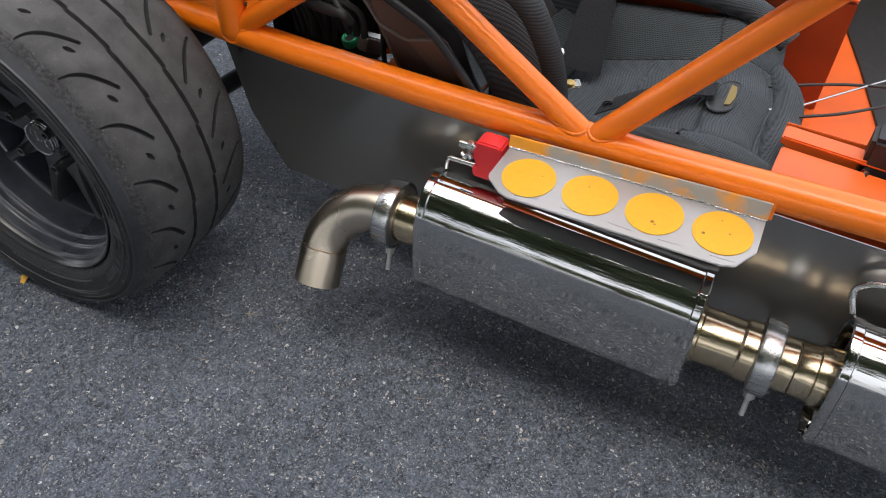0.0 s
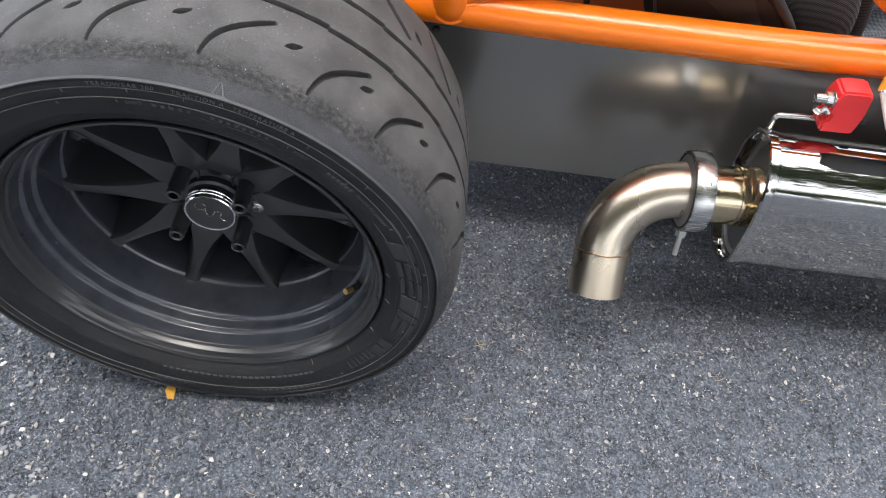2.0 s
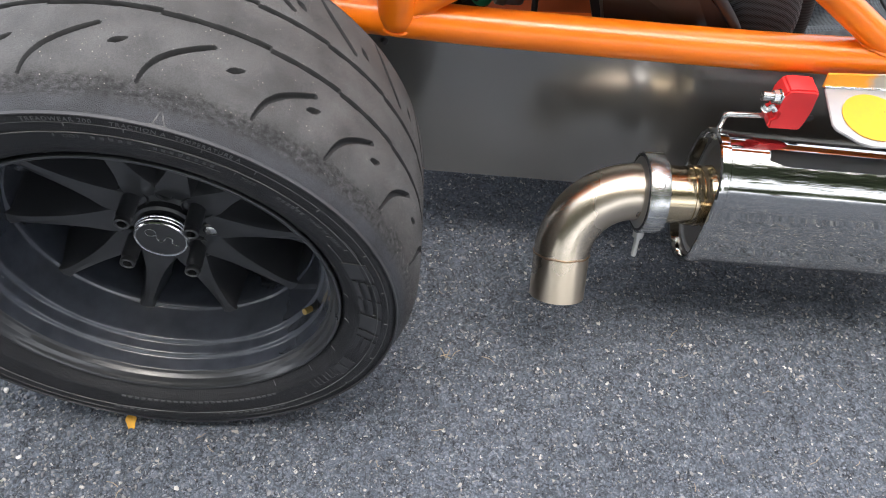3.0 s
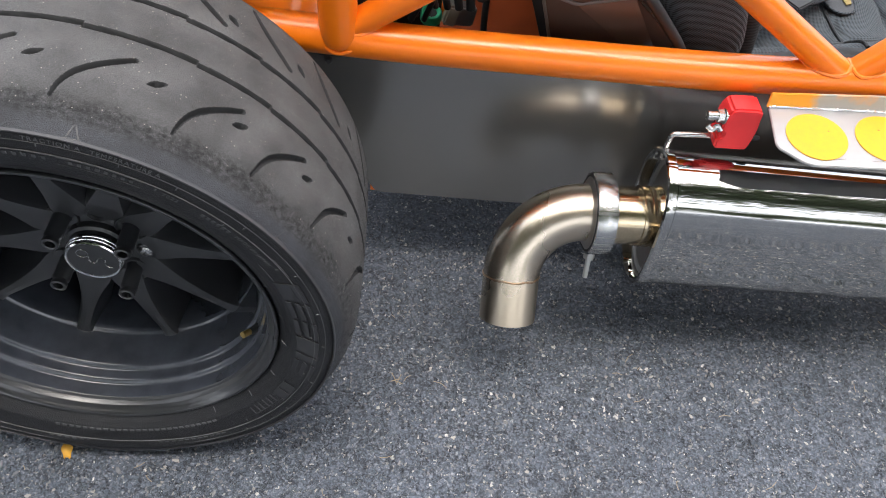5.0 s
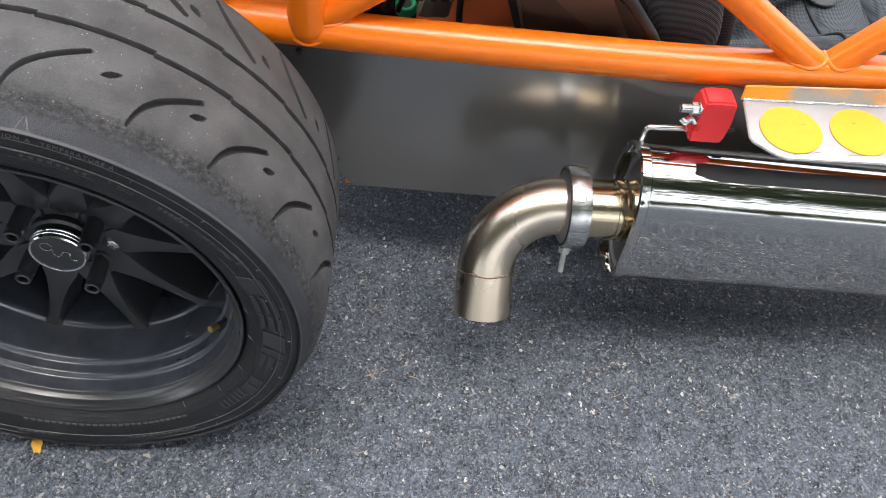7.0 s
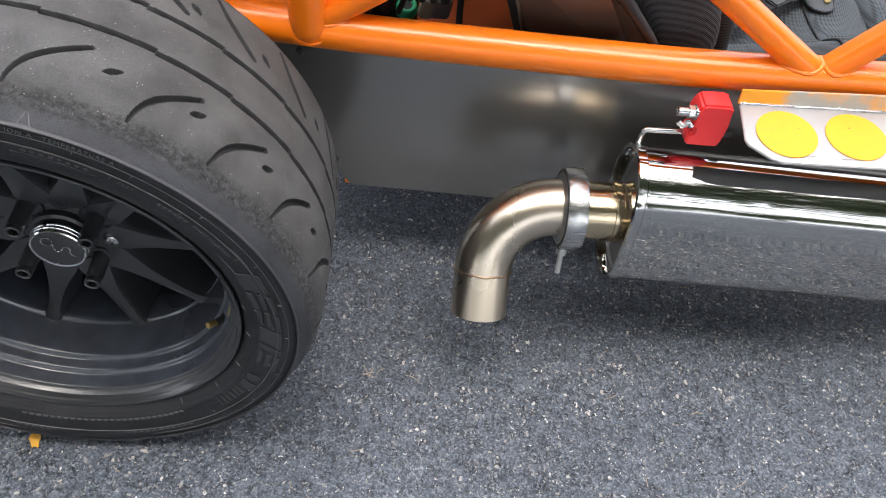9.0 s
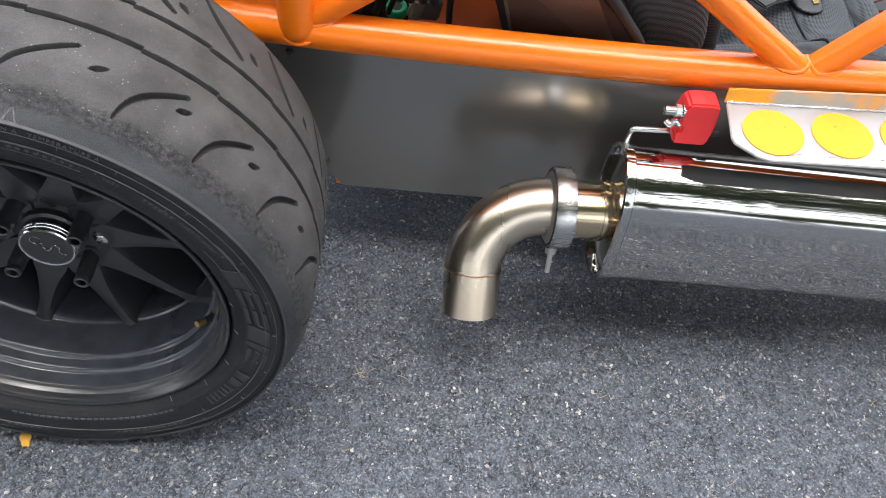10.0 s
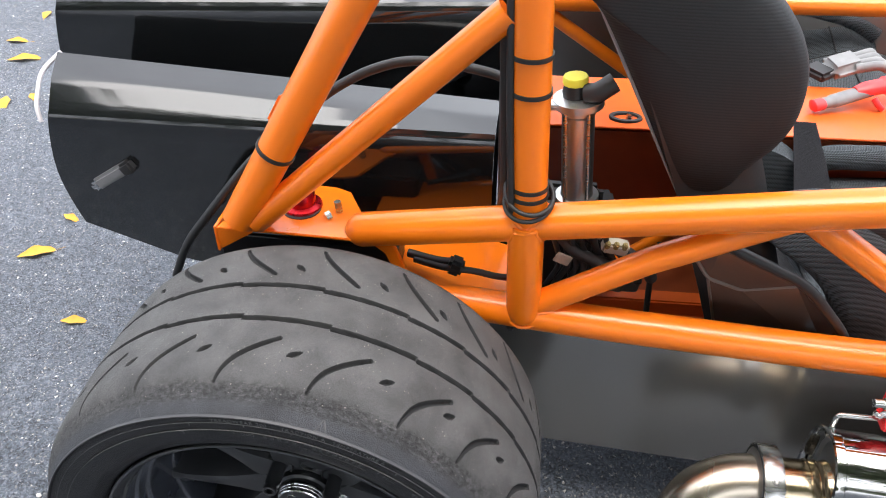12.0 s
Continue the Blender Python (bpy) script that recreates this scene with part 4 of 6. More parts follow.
def moulded_text(text, r, start, height, name="lettering", label=""):
    """Raised writing bent round the tyre's wall, from a start angle clockwise."""
    cu = bpy.data.curves.new("text", "FONT")
    cu.body, cu.size, cu.extrude, cu.offset = text, height * 1.4, 0.0, 0.0
    cu.space_character = 1.2
    tmp = bpy.data.objects.new("text", cu)
    scene.collection.objects.link(tmp)
    me = bpy.data.meshes.new_from_object(tmp.evaluated_get(bpy.context.evaluated_depsgraph_get()))
    bpy.data.objects.remove(tmp)
    bm = bmesh.new()
    bm.from_mesh(me)
    bmesh.ops.subdivide_edges(bm, edges=[e for e in bm.edges if e.calc_length() > 0.002], cuts=1)
    ext = bmesh.ops.extrude_face_region(bm, geom=bm.faces[:])
    for v in ext["geom"]:
        if isinstance(v, bmesh.types.BMVert):
            v.co.z += 0.0006
    for v in bm.verts:
        a, rr = radians(start) - v.co.x / r, r + v.co.y
        v.co = Vector((rr * math.cos(a), wall_y(rr) - v.co.z + 0.0001, 0.283 + rr * math.sin(a)))
    bmesh.ops.recalc_face_normals(bm, faces=bm.faces)
    return part(name, bm, LIT_RELIEF, wheel, label, 30)


def wall_bar(a0, a1, r0, r1, lift=0.0007, name="raised_bar", slant=0.0):
    """A plain raised bar on the tyre's wall between two angles and radii."""
    n = max(2, int(abs(a1 - a0) / 0.8))
    bm = bmesh.new()
    rows = []
    for h in (0, lift):
        for r in (r0, (r0 + r1) / 2, r1):
            rows.append([bm.verts.new((r * math.cos(radians(a)), wall_y(r) - h, 0.283 + r * math.sin(radians(a)))) for a in (a0 + (a1 - a0) * k / n + slant * (r - r0) for k in range(n + 1))])
    for k in range(n):
        for a, b in ((3, 4), (4, 5), (0, 3), (2, 5)):
            bm.faces.new((rows[a][k], rows[a][k + 1], rows[b][k + 1], rows[b][k]))
    for k in (0, n):
        bm.faces.new((rows[0][k], rows[3][k], rows[4][k], rows[1][k]))
        bm.faces.new((rows[1][k], rows[4][k], rows[5][k], rows[2][k]))
    bmesh.ops.recalc_face_normals(bm, faces=bm.faces)
    return part(name, bm, TICK if name == "mould_tick" else BLOCK if name in ("raised_block", "wear_mark") else EDGE if name == "block_edge" else LIT_RELIEF, wheel, "", 30)


# mould lines carry the light on their relief as a paler colour
for r in (0.2445, 0.2555):
    part("mould_line", lathe([(-0.0162, r - 0.0003), (-0.0172 - 0.0006 * (r > 0.25), r - 0.0002), (-0.0172 - 0.0006 * (r > 0.25), r + 0.0002), (-0.0162, r + 0.0003)], 240, WC, closed=True), LIT_RELIEF, wheel)
part("rim_guard", lathe([(-0.016, 0.2638), (-0.0186, 0.2642), (-0.019, 0.2648), (-0.0186, 0.2654), (-0.016, 0.266)], 240, WC, closed=True), BLOCK, wheel, "scuffed ridge round the tyre wall")
moulded_text("TREADWEAR 200", 0.2568, 97.6, 0.0044, label="small moulded writing on the tyre wall")
moulded_text("TRACTION A", 0.2568, 82.4, 0.0044)
moulded_text("TEMPERATURE A", 0.2568, 71.4, 0.0044)
moulded_text("MADE IN JAPAN", 0.2348, 39.8, 0.004)
moulded_text("DOT", 0.2368, 91.8, 0.0042)
moulded_text("7022", 0.2355, 57.4, 0.0044)
for k in range(5):
    wall_bar(86.5 - 1.7 * k, 85.8 - 1.7 * k, 0.2368, 0.2405, 0.0006)
for k in range(8):
    wall_bar(75 - 1.6 * k, 74.3 - 1.6 * k, 0.2362, 0.2402, 0.0006)
wall_bar(77, 61.5, 0.2335, 0.234)
wall_bar(77, 61.5, 0.2424, 0.2429)
for k in range(6):
    wall_bar(48.6 - 1.3 * k, 47.9 - 1.3 * k, 0.2345, 0.2382, 0.0006)
wall_bar(30.5, 24.0, 0.2455, 0.2461, 0.0007, "raised_bar", -120)
wall_bar(29.5, 22.5, 0.2268, 0.2274, 0.0007, "raised_bar", 0)
# a brand in slanted blocks, the light on their edges put in by colour
for a, w, bars in ((22.5, 6.6, ((0.0, 1.0), (0.42, 0.62))), (14.8, 6.6, ((0.0, 0.22), (0.4, 0.6), (0.78, 1.0))), (7.2, 6.2, ((0.0, 0.2), (0.4, 0.6), (0.8, 1.0))), (-0.2, 6.6, ((0.0, 1.0),)), (-7.8, 2.2, ((0.0, 1.0),)), (-11.2, 6.4, ((0.0, 0.2), (0.4, 0.6), (0.8, 1.0)))):
    for f0, f1 in bars:
        r0, r1 = 0.226 + 0.0225 * f0, 0.226 + 0.0225 * f1
        sh = -70 * 0.0225 * f0
        wall_bar(a + sh, a - w + sh, r0, r1, 0.0009, "raised_block", -70)
        wall_bar(a + sh, a - 0.22 + sh, r0, r1, 0.0013, "block_edge", -70)
        wall_bar(a - 70 * (r1 - 0.226), a - w - 70 * (r1 - 0.226), r1 - 0.0004, r1, 0.0013, "block_edge")
for k in range(2):
    wall_bar(-24 - 4.0 * k, -27.2 - 4.0 * k, 0.226, 0.2405, 0.0009, "raised_block", -60)
    wall_bar(-24 - 4.0 * k, -24.25 - 4.0 * k, 0.226, 0.2405, 0.0013, "block_edge", -60)
for k in range(3):
    wall_bar(-33.5 - 4.0 * k, -33.9 - 4.0 * k, 0.226, 0.2375, 0.0008, "block_edge", -60)
    wall_bar(-35.6 - 4.0 * k, -36.0 - 4.0 * k, 0.226, 0.2375, 0.0008, "block_edge", -60)
    wall_bar(-33.5 - 4.0 * k, -36.0 - 4.0 * k, 0.2372, 0.2378, 0.0008, "block_edge")
for a in (103.0, 90.5, 80.2, 66.5, 56.0, 41.0, 24.0, 10.0, -3.0, -20.0, -35.0, -52.0):
    wall_bar(a, a - 0.18, 0.2515, 0.2548, 0.0008, "mould_tick")
    wall_bar(a - 4, a - 4.2, 0.2095, 0.2145, 0.0009, "mould_tick")
    wall_bar(a + 3, a + 2.8, 0.2385, 0.2418, 0.0008, "mould_tick")
for k in range(26):
    wall_bar(-58 - 2.0 * k, -59.2 - 2.0 * k, 0.2235, 0.2265)
    wall_bar(-59 - 2.0 * k, -60.1 - 2.0 * k, 0.2475, 0.2495)
for a in (74.4, 34.2, -6.0, 114.5, 154.0):
    wall_bar(a + 1.15, a + 0.9, 0.2662, 0.2715, 0.0006, "wear_mark", -170)
    wall_bar(a - 0.9, a - 1.15, 0.2662, 0.2715, 0.0006, "wear_mark", 170)
    wall_bar(a + 1.4, a - 1.4, 0.2656, 0.2662, 0.0006, "wear_mark")
# added plate closes the barrel's back against light from behind
part("light_stop", lathe([(0.2, 0.0005), (0.2, 0.163), (0.204, 0.163)], 64, WC), DARK, wheel, "added dark plate that keeps light out of the wheel")
part("caliper", block((0.075, 0.05, 0.05), pose(-0.1, 0.172, 0.31, 0, 80, 0), 0.006), CALIPER, wheel, "grey brake caliper behind the spokes")
part("brake_disc", lathe([(0.16, 0.06), (0.16, 0.128), (0.175, 0.128), (0.175, 0.06)], 64, WC, closed=True), DARK, wheel, "dark brake disc behind the spokes")

# ---- exhaust ----
MY, MZ = 0.213, 0.2475


def oval(grow, n=24):
    """Outline (across, up) of an upright oval shell with nearly flat sides, leaning a little inwards at the top."""
    a, out = 0.0562 + grow, []
    for side, h, b in ((1, 0.031, 0.0685 + grow), (-1, -0.04, 0.0595 + grow)):
        out += [(a * math.cos(math.pi * k / n) * side, h + side * b * math.sin(math.pi * k / n)) for k in range(n + 1)]
        out += [(-side * (a + 0.0018 * math.sin(math.pi * k / 10)), h - side * 0.071 * k / 10) for k in range(1, 10)]
    c, q = math.cos(radians(-2)), math.sin(radians(-2))
    return [(y * c - z * q, y * q + z * c) for y, z in out]


def oval_shell(rows, y, z, slope):
    """Rings of the oval along x, (x, grow) pairs, closed at both ends; z falls along the way."""
    bm = bmesh.new()
    rings = [[bm.verts.new((x, y + p, z - slope * (x - rows[0][0]) + q)) for p, q in oval(grow)] for x, grow in rows]
    for a, b in zip(rings, rings[1:]):
        for k in range(len(a)):
            bm.faces.new((a[k], a[(k + 1) % len(a)], b[(k + 1) % len(a)], b[k]))
    if rows[0][1] < -0.02:
        bm.faces.new(rings[0])
    if rows[-1][1] < -0.02:
        bm.faces.new(list(reversed(rings[-1])))
    bmesh.ops.recalc_face_normals(bm, faces=bm.faces)
    return bm


exhaust = part("silencer", oval_shell([(0.652, -0.0075), (0.641, -0.0062), (0.6372, -0.0042), (0.636, -0.0005), (0.6378, 0.0018), (0.641, 0.0022), (0.648, 0.0022), (0.6495, 0.0002), (0.653, 0), (0.835, 0), (1.022, 0),
                                       (1.0235, 0.0002), (1.025, 0.0018), (1.034, 0.0018), (1.036, -0.0005), (1.0345, -0.0042), (1.03, -0.0062), (1.02, -0.0075)], 0.2105, 0.2515, 0.036), CHROME, car, "oval polished stainless silencer with flat sides", 25)
part("end_cap", oval_shell([(0.66, -0.0078), (0.6535, -0.0078), (0.6515, -0.0085), (0.65, -0.011), (0.651, -0.0145), (0.653, -0.016), (0.6525, -0.03)], 0.2105, 0.2515, 0.036), CAP, exhaust, "pressed steel end cap with a raised ring", 40)
part("end_cap", oval_shell([(1.012, -0.0078), (1.0185, -0.0078), (1.0205, -0.0085), (1.022, -0.011), (1.021, -0.0145), (1.019, -0.016), (1.0195, -0.03)], 0.2105, 0.2388, 0.036), CAP, exhaust, "", 40)
part("stub_pipe", lathe([(0.57, 0.0355), (0.57, 0.0372), (0.626, 0.0372), (0.6265, 0.039), (0.6305, 0.039), (0.631, 0.0375), (0.636, 0.0375), (0.6365, 0.0392), (0.64, 0.0392), (0.6405, 0.0375), (0.647, 0.0378), (0.65, 0.04), (0.656, 0.041)], 64, (0, 0.207, 0.2565), "x"), GOLD, exhaust, "straw-tinted stub pipe")
PHI = radians(32)


def bend(a, ext=0.0):
    """Along the tail pipe: a from 0 to a quarter turn, then ext metres straight on."""
    d = 0.087 * (1 - math.cos(a)) + ext
    return (0.561 - 0.087 * math.sin(a), 0.207 - d * math.sin(PHI), 0.2575 - d * math.cos(PHI))


elbow = part("tail_elbow", tube([(0.575, 0.207, 0.2575)] + [bend(k / 16 * math.pi / 2) for k in range(17)], 0.0362, 44, caps=False), PIPE, exhaust, "heat-tinted elbow bent towards the ground")
seam_c, seam_d = Vector(bend(math.pi / 2)), Vector((0, -math.sin(PHI), -math.cos(PHI)))
seam_e = seam_d.cross(Vector((1, 0, 0)))
part("weld_bead", tube([seam_c + 0.0362 * (math.cos(q) * Vector((1, 0, 0)) + math.sin(q) * seam_e) + seam_d * 0.0006 * math.sin(9 * q) for q in (2 * math.pi * k / 120 for k in range(121))], [0.0012 + 0.0004 * math.sin(1.9 * k) for k in range(121)], 8), WELD, exhaust, "brown beaded weld seam")
tip = bmesh.new()
sweep(tip, [bend(math.pi / 2, e) for e in (0.001, 0.02, 0.04, 0.0595, 0.06, 0.0595, 0.03, 0.0)], [0.0362, 0.0362, 0.0362, 0.0362, 0.0352, 0.0345, 0.0345, 0.0345], 44, caps=False)
part("tail_tip", tip, PIPE, exhaust, "short straight tail pipe tip", 60)


def band_clamp(x, y, z, m=Matrix()):
    """A flat steel band clamp with its tightening bolt hanging below."""
    ob = part("band_clamp", lathe([(-0.0125, 0.0495), (-0.0122, 0.0515), (-0.0112, 0.0522), (0.0112, 0.0522), (0.0122, 0.0515), (0.0125, 0.0495)], 96, (x, y, z), "x", closed=True), ZINC, car, "bare steel band clamp with a bolt", 35)
    c = Vector((x, y, z))
    d = Vector((0.004, -0.3, -0.955)).normalized()
    part("trunnion", tube([c + d * 0.05 + Vector((-0.012, 0, 0)), c + d * 0.05 + Vector((0.012, 0, 0))], 0.006, 14), ZINC, ob)
    part("clamp_bolt", tube([c + d * 0.048, c + d * 0.068, c + d * 0.0681, c + d * 0.097], [0.0044, 0.0044, 0.0036, 0.0036], 12), BOLT, ob)
    part("nut", tube([c + d * 0.058, c + d * 0.067], 0.0076, 6), BOLT, ob, "", 30)
    part("washer", tube([c + d * 0.056, c + d * 0.0575], 0.0088, 16), BOLT, ob, "", 30)
    for a in (0.2, 0.55, 1.7):
        p = Vector((0, -math.cos(a), math.sin(a)))
        part("rivet", tube([c + p * 0.0512, c + p * 0.0528], 0.0022, 12), ZINC, ob)
    st = Matrix.Translation(c + 0.0524 * Vector((0, -math.cos(1.0), math.sin(1.0)))) @ pose(0, 0, 0, 90 - math.degrees(1.0), 0, 0)
    part("stamp", tube([st @ Vector((0.0042 * math.cos(q), 0.0042 * math.sin(q), 0)) for q in (2 * math.pi * k / 24 for k in range(25))], 0.0004, 6), DARK, ob, "round stamped mark")
    part("stamp", tube([st @ Vector((x, y, 0)) for x, y in ((-0.0014, -0.002), (-0.0014, 0.002), (0.0012, 0.0014), (-0.001, 0.0))], 0.0004, 6), DARK, ob)
    return ob


band_clamp(0.5765, 0.207, 0.257)
part("flange", lathe([(0.5605, 0.036), (0.561, 0.0415), (0.5625, 0.044), (0.565, 0.0475), (0.568, 0.0492), (0.585, 0.0492), (0.5885, 0.0465), (0.5905, 0.041), (0.591, 0.037)], 64, (0, 0.207, 0.257), "x"), CAP, exhaust, "flared pipe flange inside the clamp")
part("dark_ring", lathe([(0.5632, 0.0462), (0.5628, 0.0482), (0.5665, 0.0502), (0.5672, 0.0485)], 64, (0, 0.207, 0.257), "x", closed=True), DARK, exhaust, "dark ring beside the clamp")
band_clamp(1.127, 0.209, 0.2345)
part("flange", lathe([(1.112, 0.0365), (1.113, 0.041), (1.118, 0.0475), (1.12, 0.049), (1.134, 0.049), (1.136, 0.0475), (1.14, 0.041), (1.142, 0.0365)], 64, (0, 0.209, 0.2345), "x"), CAP, exhaust)
part("link_pipe", lathe([(1.025, 0.0425), (1.04, 0.0415), (1.042, 0.039), (1.092, 0.0375), (1.096, 0.041), (1.104, 0.041), (1.132, 0.041), (1.137, 0.0375), (1.16, 0.0375), (1.161, 0.039), (1.163, 0.0375), (1.185, 0.0375), (1.187, 0.0415), (1.215, 0.043)], 64, (0, 0.209, 0.2345), "x"), GOLD, exhaust, "straw-tinted link pipe with weld seams")
part("front_silencer", oval_shell([(1.216, -0.0075), (1.205, -0.0062), (1.2012, -0.0042), (1.2, -0.0005), (1.2018, 0.0018), (1.205, 0.0022), (1.212, 0.0022), (1.2135, 0.0002), (1.217, 0), (1.6, 0), (1.61, -0.01), (1.612, -0.03)], 0.2085, 0.2335, 0.036), CHROME, exhaust, "second polished stainless silencer", 25)
part("end_cap", oval_shell([(1.224, -0.0078), (1.2175, -0.0078), (1.2155, -0.0085), (1.214, -0.011), (1.215, -0.0145), (1.217, -0.016), (1.2165, -0.03)], 0.2085, 0.2335, 0.036), CAP, exhaust, "", 40)


def hanger_rod(x, dirx):
    z = 0.364
    pts = rounded([(x - 0.004, 0.24, 0.327), (x - 0.002, 0.243, z), (x + 0.012 * dirx, 0.243, z), (x + 0.085 * dirx, 0.243, z + 0.002)], 0.012)
    part("hanger_rod", tube(pts, 0.0038, 12), ZINC, exhaust, "bent steel hanger rod")


hanger_rod(0.648, 1)
part("hanger_rod", tube(rounded([(1.2, 0.25, 0.318), (1.188, 0.262, 0.345), (1.21, 0.262, 0.365), (1.3, 0.262, 0.368)], 0.014), 0.0042, 12), ZINC, exhaust, "bent steel hanger rod")

# red hanger strap with its bolt
red = [(0.693, 0.361), (0.6905, 0.3775), (0.697, 0.3815), (0.697, 0.3885), (0.692, 0.392), (0.6915, 0.413), (0.6965, 0.4255), (0.7025, 0.4275), (0.728, 0.4275), (0.7325, 0.424), (0.7355, 0.39), (0.7335, 0.3645), (0.7305, 0.3605)]
hang = part("exhaust_hanger", prism(red, 0.03, lambda u, v, w: (u, 0.2235 + w, 0.361 + 0.9 * (v - 0.361)), 0.0025), RED, car, "red urethane exhaust hanger")
part("hanger_bolt", tube([(0.671, 0.229, 0.406), (0.705, 0.229, 0.406)], 0.0055, 12), ZINC, hang)
part("nut", tube([(0.683, 0.229, 0.406), (0.69, 0.229, 0.406)], 0.0078, 6), ZINC, hang, "", 30)
part("washer", tube([(0.6905, 0.229, 0.406), (0.6915, 0.229, 0.406)], 0.0092, 16), ZINC, hang)
part("hanger_rod", tube([(0.742, 0.241, 0.3665), (0.751, 0.241, 0.367)], 0.0034, 10), DARK, hang)
part("cotter", tube(rounded([(0.675, 0.226, 0.3935), (0.681, 0.2225, 0.3895), (0.686, 0.224, 0.3965), (0.6905, 0.2225, 0.3905)], 0.004), 0.0034, 8), ZINC, hang)

# guard plate with four yellow discs, its flange welded under the rail
PX0, PX1 = 0.74, 1.067


def plate3(u, v, w):
    """u along, v across from the outer edge's y, w up off its face: a shelf that droops slightly outwards."""
    return (u, v, 0.419 + 0.02 * (u - 0.742) - 0.125 * (0.233 - v) + w)


guard = part("guard_plate", prism([(PX0, 0.234), (PX1, 0.236), (PX1 + 0.001, 0.183), (1.051, 0.154), (1.036, 0.149), (0.772, 0.1505), (0.76, 0.155), (0.738, 0.173), (0.7355, 0.18)], -0.003, plate3, 0.0008), PLATE, car, "bare aluminium guard plate with four yellow discs", 30)
part("flange", prism([(PX0 - 0.002, 0.0), (PX1 + 0.001, 0.0), (PX1 + 0.001, 0.0235), (PX0 - 0.002, 0.0175)], 0.003, lambda u, v, w: (u, 0.2375 + 0.16 * v - w, 0.4185 + 0.023 * (u - 0.742) + v), 0.0006), OVERSPRAY, guard, "flange with patchy orange overspray", 30)
part("flange_end", prism([(0.236, 0.4265), (0.25, 0.43), (0.25, 0.455), (0.24, 0.454)], 0.004, lambda u, v, w: (PX1 + 0.001 + w, u, v), 0.001), ORANGE, guard, "orange end of the flange", 30)
rng = random.Random(3)
part("weld_bead", tube([plate3(PX0 + (PX1 - PX0) * k / 160, 0.2335 + 0.001 * rng.random(), 0.0012) for k in range(161)], [0.0012 + 0.0017 * (k % 2) * rng.random() for k in range(161)], 8), BRIGHT, guard, "dotted silver weld seam")
for k in range(4):
    u0 = 0.785 + 0.0803 * k
    disc = [(u0 + 0.0347 * math.cos(2 * math.pi * i / 56), 0.192 + 0.0015 * k + 0.0335 * math.sin(2 * math.pi * i / 56)) for i in range(56)]
    part("disc", prism(disc, 0.0008, lambda u, v, w: plate3(u, v, w + 0.0003)), YELLOW, guard, "yellow painted disc", 30)
chips = random.Random(21)
for x, y, s in ((1.006, 0.187, 0.0024), (1.034, 0.197, 0.0014), (1.021, 0.214, 0.0012), (0.947, 0.181, 0.0022), (0.951, 0.178, 0.0014), (0.8, 0.2, 0.0009), (0.86, 0.205, 0.001)):
    flake = [(x + s * chips.uniform(0.6, 1.3) * math.cos(a), y + s * chips.uniform(0.4, 1.2) * math.sin(a)) for a in (0.9 * k for k in range(7))]
    part("paint_chip", prism(flake, 0.0002, lambda u, v, w: plate3(u, v, w + 0.0013)), STAIN, guard, "dark chip in the paint")
for k in range(5):
    x = 0.78 + 0.06 * k
    part("scratch", tube([plate3(x, 0.157 + 0.004 * chips.random(), 0.0002), plate3(x + 0.03, 0.158 + 0.005 * chips.random(), 0.0002)], 0.0002, 5), BRIGHT, guard)

# ---- rear bracket and suspension ----
bracket = part("shock_mount", prism([(-0.15, 0.296), (0.073, 0.296), (0.075, 0.306), (0.03, 0.346), (0.0, 0.4), (-0.02, 0.408), (-0.05, 0.41), (-0.08, 0.33), (-0.105, 0.318), (-0.148, 0.308)], 0.004, lambda u, v, w: (u, v, 0.525 - w), 0.001), ORANGE, car, "orange top mount plate of the rear damper", 30)
part("gusset", prism([(0.04, 0.528), (0.078, 0.522), (0.098, 0.468), (0.098, 0.43), (0.085, 0.46), (0.068, 0.505)], 0.008, lambda u, v, w: (u, 0.297 + w, v), 0.001), ORANGE, bracket, "", 30)
part("lip", prism([(-0.153, 0.525), (-0.1, 0.525), (-0.105, 0.52), (-0.15, 0.49)], 0.004, lambda u, v, w: (u, 0.294 + w, v), 0.001), ORANGE, bracket, "", 30)
part("end_plate", prism([(0.292, 0.527), (0.33, 0.527), (0.33, 0.5), (0.292, 0.488)], 0.004, lambda u, v, w: (-0.154 + w, u, v), 0.001), ORANGE, bracket, "", 30)
damper = part("damper", tube([(-0.055, 0.352, 0.527), (-0.055, 0.36, 0.36), (-0.05, 0.38, 0.2)], 0.026, 24), DARK, car, "rear damper under its mount")
part("damper_cap", lathe([(0.526, 0.027), (0.529, 0.026), (0.531, 0.0185), (0.547, 0.018), (0.55, 0.0155), (0.551, 0.009), (0.548, 0.0005)], 32, (-0.056, 0.358, 0), "z"), RED_ANOD, damper, "red anodised damper cap")
part("shaft_end", lathe([(0.545, 0.0075), (0.558, 0.0075), (0.559, 0.0005)], 16, (-0.056, 0.358, 0), "z"), ZINC, damper)
part("bolt", tube([(-0.004, 0.352, 0.525), (-0.006, 0.352, 0.541)], 0.005, 6), ZINC, bracket, "", 30)
part("bolt", tube([(-0.017, 0.335, 0.527), (-0.012, 0.339, 0.529)], 0.006, 6), ZINC, bracket, "", 30)
part("cross_beam", block((0.24, 0.05, 0.045), pose(-0.04, 0.34, 0.48), 0.004), BLACK_PLASTIC, car, "black beam under the mount")
part("upper_arm", tube([(-0.08, 0.2, 0.42), (-0.04, 0.36, 0.45), (0.1, 0.62, 0.44)], 0.016, 14), DARK, car, "dark suspension arm")
